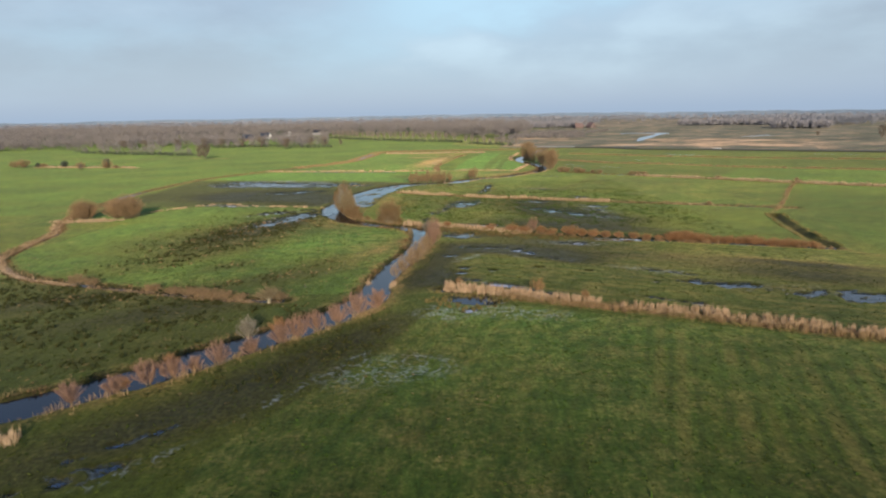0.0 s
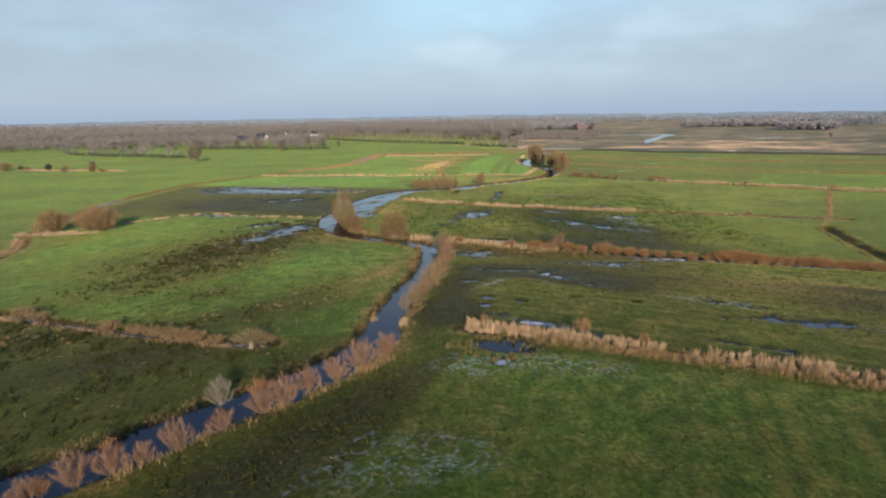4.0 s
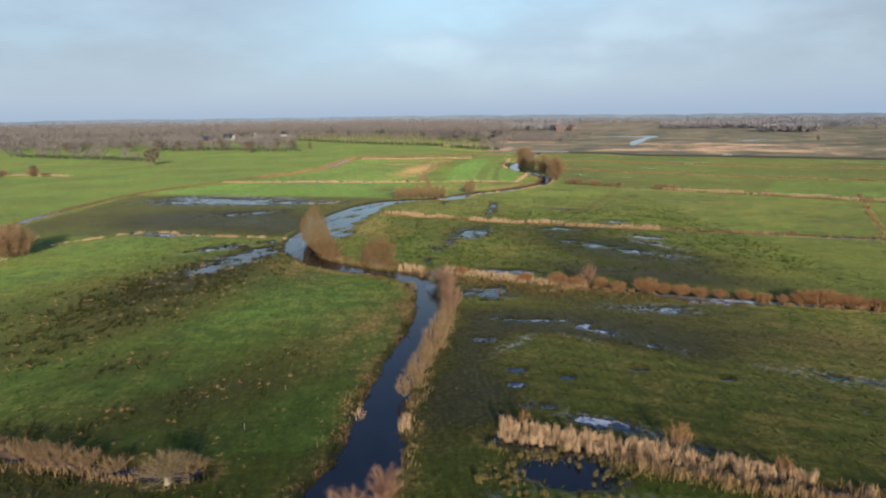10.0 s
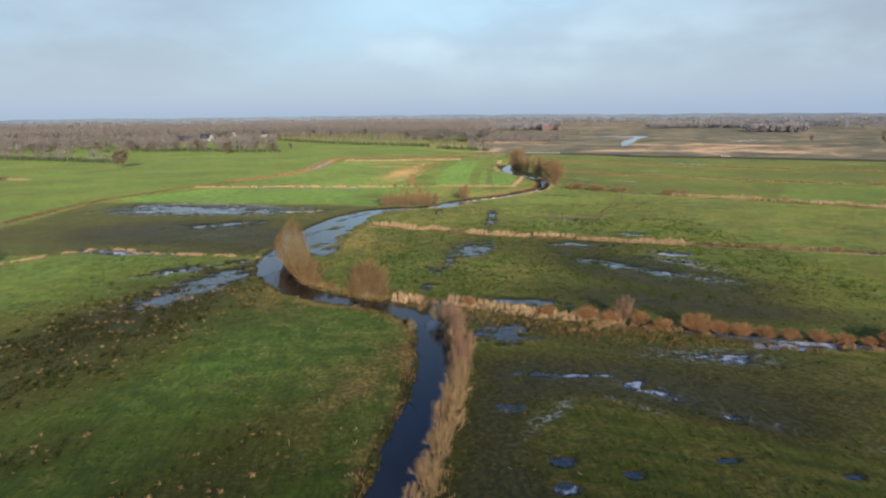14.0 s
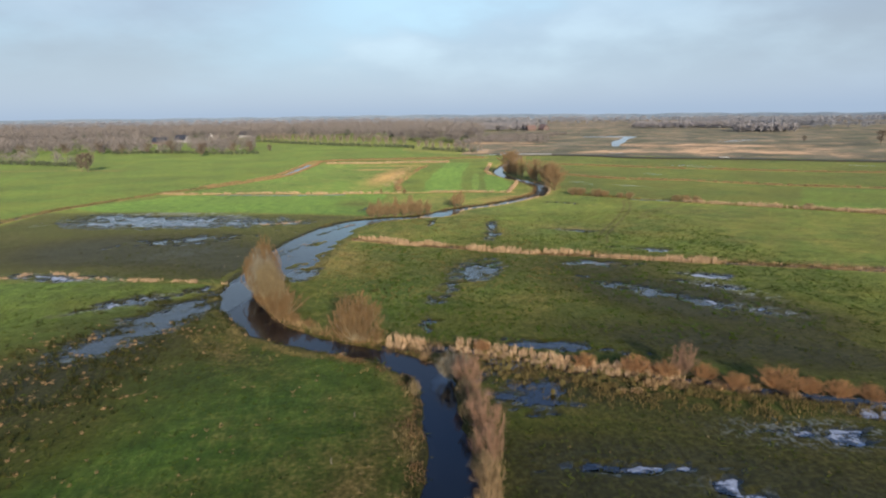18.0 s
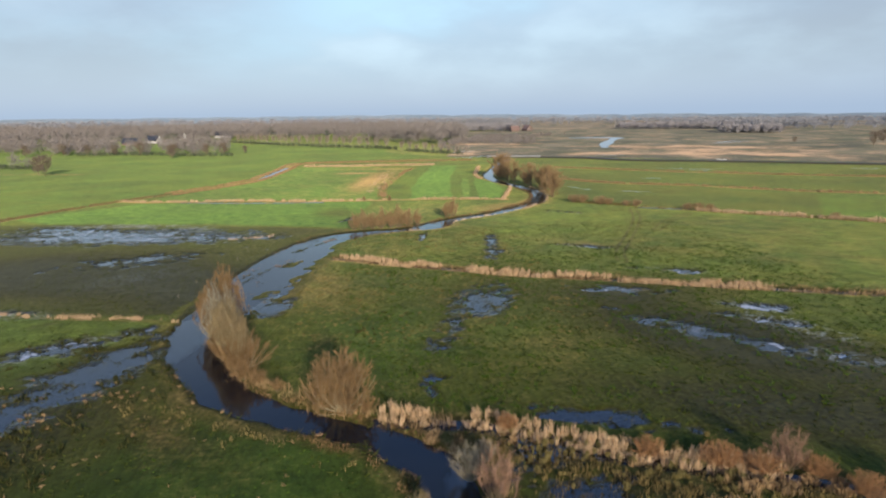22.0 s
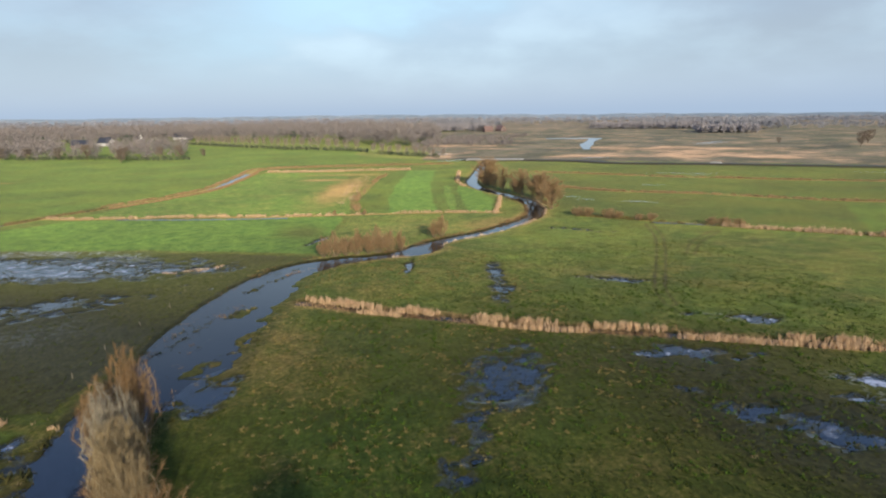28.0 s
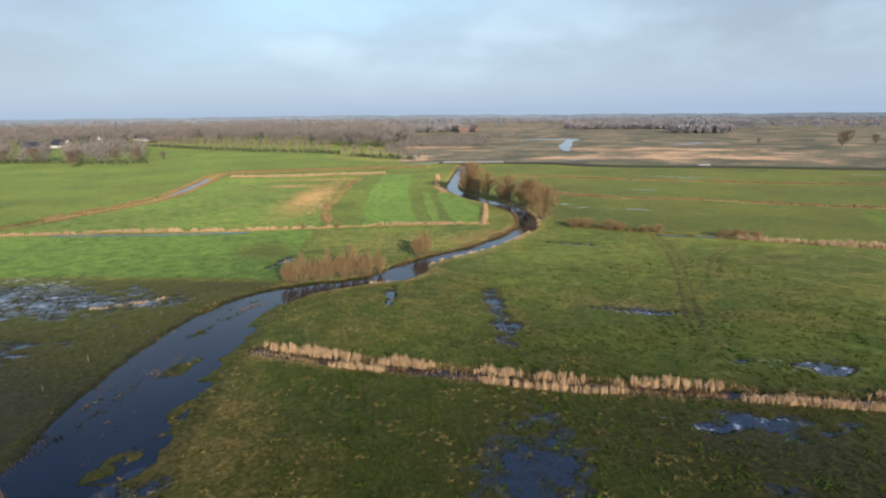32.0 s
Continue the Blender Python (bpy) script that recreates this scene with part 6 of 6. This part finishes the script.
def house(x, y, turn, w, l, eaves, ridge, wall_mat, roof_mat, label):
    root = new("house")
    bm = bmesh.new()
    pts = [(-w / 2, 0), (w / 2, 0), (w / 2, eaves), (0, ridge), (-w / 2, eaves)]
    a = [bm.verts.new((px2, -l / 2, pz)) for px2, pz in pts]
    b = [bm.verts.new((px2, l / 2, pz)) for px2, pz in pts]
    bm.faces.new(a[::-1]), bm.faces.new(b)
    for k in range(5):
        k2 = (k + 1) % 5
        bm.faces.new((a[k], a[k2], b[k2], b[k]))
    bmesh.ops.recalc_face_normals(bm, faces=bm.faces)
    part("wall", bm, wall_mat, root)
    for sgn in (-1, 1):
        bm = bmesh.new()
        over, th = 0.5, 0.18
        slope = (ridge - eaves) / (w / 2)
        prof = [(0, ridge + 0.03), (sgn * (w / 2 + over), eaves - slope * over + 0.03), (sgn * (w / 2 + over), eaves - slope * over + th), (0, ridge + th + 0.1)]
        a = [bm.verts.new((q, -l / 2 - 0.4, z)) for q, z in prof]
        b = [bm.verts.new((q, l / 2 + 0.4, z)) for q, z in prof]
        bm.faces.new(a), bm.faces.new(b[::-1])
        for k in range(4):
            k2 = (k + 1) % 4
            bm.faces.new((a[k], b[k], b[k2], a[k2]))
        bmesh.ops.recalc_face_normals(bm, faces=bm.faces)
        part("roof", bm, roof_mat, root, "steep roof slope")
    part("chimney", box(bmesh.new(), -0.4, l * 0.2, ridge - 0.6, 0.4, l * 0.2 + 0.8, ridge + 1.1, 0.03), M_BRICKRED, root, "brick chimney")
    for q in (-w / 4, w / 4):
        for z in (0.9, eaves + 0.3):
            if z > ridge - 2.2:
                continue
            win = part("window", box(bmesh.new(), q - 0.6, -l / 2 - 0.05, z, q + 0.6, -l / 2 + 0.1, z + 1.4, 0.02), M_RENDER, root, "white window frame")
            part("pane", box(bmesh.new(), q - 0.5, -l / 2 - 0.07, z + 0.1, q + 0.5, -l / 2 + 0.05, z + 1.3), M_GLASS, win)
    for k in range(3):
        v = -l / 3 + k * l / 3
        win = part("window", box(bmesh.new(), w / 2 - 0.1, v - 0.7, 0.9, w / 2 + 0.05, v + 0.7, 2.2, 0.02), M_RENDER, root, "white window frame")
        part("pane", box(bmesh.new(), w / 2 - 0.05, v - 0.6, 1.0, w / 2 + 0.07, v + 0.6, 2.1), M_GLASS, win)
    part("door", box(bmesh.new(), -0.5, -l / 2 - 0.06, 0.02, 0.5, -l / 2 + 0.1, 2.1, 0.02), M_ROOF, root, "dark front door")
    root.matrix_basis = pose(x, y, 0, 0, 0, turn)
    return tagged(root, label, "house", "houses by the wood")


house(-256, 896, 60, 10, 18, 3.4, 9.0, M_RENDER, M_ROOF, "white farmhouse with a dark roof at the wood's edge")
house(-268, 858, 80, 10, 20, 2.8, 8.0, M_BRICKRED, M_ROOF, "brick farmhouse with a dark roof among bare trees")
house(-204, 1040, 70, 12, 22, 4.0, 9.0, M_RENDER, M_ROOF, "long white building at the edge of the wood")
house(-245, 985, 30, 9, 12, 3.6, 9.5, M_RENDER, M_ROOFRED, "pale house with a red roof among trees")
house(265, 1075, 20, 10, 16, 3.4, 9.0, M_BRICKRED, M_ROOFRED, "red brick farmhouse before a dark wood")
house(240, 1060, 100, 9, 14, 3.2, 8.4, M_BRICKRED, M_ROOFRED, "red brick barn before a dark wood")


# woods: many small crowns, each a spray of twig fans
def woods(name, label, spots_, mat, seed, height=12.0, pieces=42, piece=1.5):
    rng = np.random.default_rng(seed)
    xy = np.array(spots_)
    n = len(xy)
    hh = height * (0.65 + 0.6 * rng.random(n))
    rep = lambda a: np.repeat(a, pieces, axis=0)
    dirs = unit(rng.normal(size=(n * pieces, 3)))
    rad = rng.random(n * pieces) ** 0.45
    H = rep(hh)
    base_z = far_slope(xy[:, 0], xy[:, 1])
    foot = np.column_stack([rep(xy), rep(base_z)])
    foot += dirs * rad[:, None] * np.column_stack([0.36 * H, 0.36 * H, 0.40 * H]) + np.column_stack([np.zeros((n * pieces, 2)), 0.58 * H])
    way = unit(dirs + rng.normal(size=dirs.shape) * 0.5 + [0, 0, 0.5]) * (0.20 * H)[:, None]
    v, t = blades(foot, way, piece * (0.5 + rng.random(n * pieces)), rng)
    base = np.column_stack([xy, base_z])
    v2, t2 = blades(base, np.column_stack([rng.normal(size=(n, 2)) * 0.4, hh * 0.9]), np.full(n, 0.4), rng)
    return tagged(new(name, numpy_mesh(name, np.vstack([v, v2]), np.vstack([t, t2 + len(v)]), mat)), label, "wood", kind="stuff")


wood_rng = np.random.default_rng(500)


YARDS = [[(-264, 892), (-244, 902), (-196, 700), (-214, 695)], [(-280, 850), (-262, 864), (-208, 690), (-226, 684)]]


def fill(poly, count, near_bias=1.0):
    out = []
    xs, ys = [q[0] for q in poly], [q[1] for q in poly]
    while len(out) < count:
        x = min(xs) + (max(xs) - min(xs)) * wood_rng.random(4000)
        y = min(ys) + (max(ys) - min(ys)) * wood_rng.random(4000) ** near_bias
        ok = inside(x, y, poly) & ~inside(x, y, YARDS[0]) & ~inside(x, y, YARDS[1])
        out += list(zip(x[ok], y[ok]))
    return out[:count]


woods("wood", "bare brown winter wood along the edge of the pastures", fill([(-1500, 820), (-620, 800), (-460, 860), (-280, 900), (-170, 950), (-60, 900), (26, 760), (70, 690), (105, 760), (150, 1000), (60, 1500), (-1500, 1500)], 2600, 1.6), M_WOODS, 510, 16.0, 170, 0.45)
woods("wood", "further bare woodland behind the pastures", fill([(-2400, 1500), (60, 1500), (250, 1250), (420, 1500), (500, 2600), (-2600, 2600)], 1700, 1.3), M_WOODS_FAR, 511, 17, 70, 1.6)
woods("wood", "scattered bare trees and scrub before the wood", fill([(-620, 690), (-270, 670), (-110, 630), (-150, 800), (-300, 880), (-640, 800)], 420), M_WOODS, 512, 11, 110, 0.5)
woods("wood", "dark evergreens among the bare wood", fill([(-900, 760), (-420, 760), (-300, 900), (-160, 960), (100, 800), (150, 1000), (-300, 1200), (-900, 1000)], 110), M_CONIFER, 513, 10, 60, 1.6)
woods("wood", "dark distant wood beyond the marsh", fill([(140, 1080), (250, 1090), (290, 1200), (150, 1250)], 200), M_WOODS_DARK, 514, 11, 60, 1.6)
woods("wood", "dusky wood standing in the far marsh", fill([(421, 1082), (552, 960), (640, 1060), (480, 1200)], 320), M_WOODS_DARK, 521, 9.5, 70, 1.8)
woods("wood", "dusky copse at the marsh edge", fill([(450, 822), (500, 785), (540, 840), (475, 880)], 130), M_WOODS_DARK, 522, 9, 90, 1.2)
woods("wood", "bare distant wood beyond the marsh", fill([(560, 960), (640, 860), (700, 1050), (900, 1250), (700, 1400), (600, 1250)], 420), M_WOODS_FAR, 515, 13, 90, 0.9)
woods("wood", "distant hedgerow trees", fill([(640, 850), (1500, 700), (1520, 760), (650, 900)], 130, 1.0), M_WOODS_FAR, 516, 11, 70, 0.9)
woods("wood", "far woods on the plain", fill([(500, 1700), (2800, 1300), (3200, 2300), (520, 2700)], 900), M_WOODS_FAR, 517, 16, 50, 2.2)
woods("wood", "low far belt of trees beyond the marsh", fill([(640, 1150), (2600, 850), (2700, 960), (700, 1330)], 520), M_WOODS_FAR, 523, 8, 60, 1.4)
woods("hedge_scrub", "low brown scrub along the lane and marsh edge", fill([(60, 640), (96, 700), (158, 660), (170, 720), (110, 780), (70, 720)], 130), M_WOODS, 518, 4.5, 60, 0.5)
woods("hedge_scrub", "low brown scrub line in the marsh", fill([(100, 700), (260, 880), (255, 905), (138, 895)], 260), M_WOODS, 519, 3.0, 60, 0.6)


def along(line, step, jitter):
    """Spots in a row along a line, a little out of true."""
    out = []
    for (ax, ay), (bx, by) in zip(line[:-1], line[1:]):
        n = max(1, int(math.hypot(bx - ax, by - ay) / step))
        out += [(ax + (bx - ax) * k / n + jitter * wood_rng.normal(), ay + (by - ay) * k / n + jitter * wood_rng.normal()) for k in range(n)]
    return out


M_HEDGE = plant("hedge_leaves", (0.085, 0.105, 0.060), (0.155, 0.175, 0.105))
for hedge_label, hedge_line in (("low dark green hedge at the foot of the lane trees", [(-162, 866), (-89, 760), (-35, 694), (12, 654), (23, 628)]),
                                ("dark hedge beside the lane to the bridge", [(30, 606), (47, 577), (66, 549)]),
                                ("dark green undergrowth before the scattered trees", [(-245, 657), (-210, 650), (-171, 632), (-127, 608), (-106, 602)]),
                                ("dark green hedge across the far pasture", [(-360, 606), (-270, 550), (-208, 513)])):
    woods("hedge", hedge_label, along(hedge_line, 1.3, 1.1), M_HEDGE, 530 + len(hedge_line), 3.0, 34, 0.55)
woods("wood", "loose bare trees along the pasture hedge", along([(-250, 664), (-171, 640), (-120, 618)], 8.0, 4.0) + along([(-365, 612), (-270, 556), (-212, 520)], 9.0, 5.0), M_WOODS, 540, 9.5, 130, 0.35)


# the last woods on the horizon, one strip far off
def far_strip(radius, low, high, seed):
    ang = np.linspace(radians(20), radians(160), 420)
    top = low + (high - low) * (0.5 + fbm(ang * 26, ang * 0 + seed, seed, 4))
    ring = np.column_stack([np.cos(ang) * radius, np.sin(ang) * radius])
    drop = far_slope(ring[:, 0], ring[:, 1])
    v = np.vstack([np.column_stack([ring, drop - 1.0]), np.column_stack([ring, top + drop])])
    i = np.arange(419)
    return numpy_mesh("backdrop", v, np.stack([i, i + 1, i + 421, i + 420], 1), M_FAR)


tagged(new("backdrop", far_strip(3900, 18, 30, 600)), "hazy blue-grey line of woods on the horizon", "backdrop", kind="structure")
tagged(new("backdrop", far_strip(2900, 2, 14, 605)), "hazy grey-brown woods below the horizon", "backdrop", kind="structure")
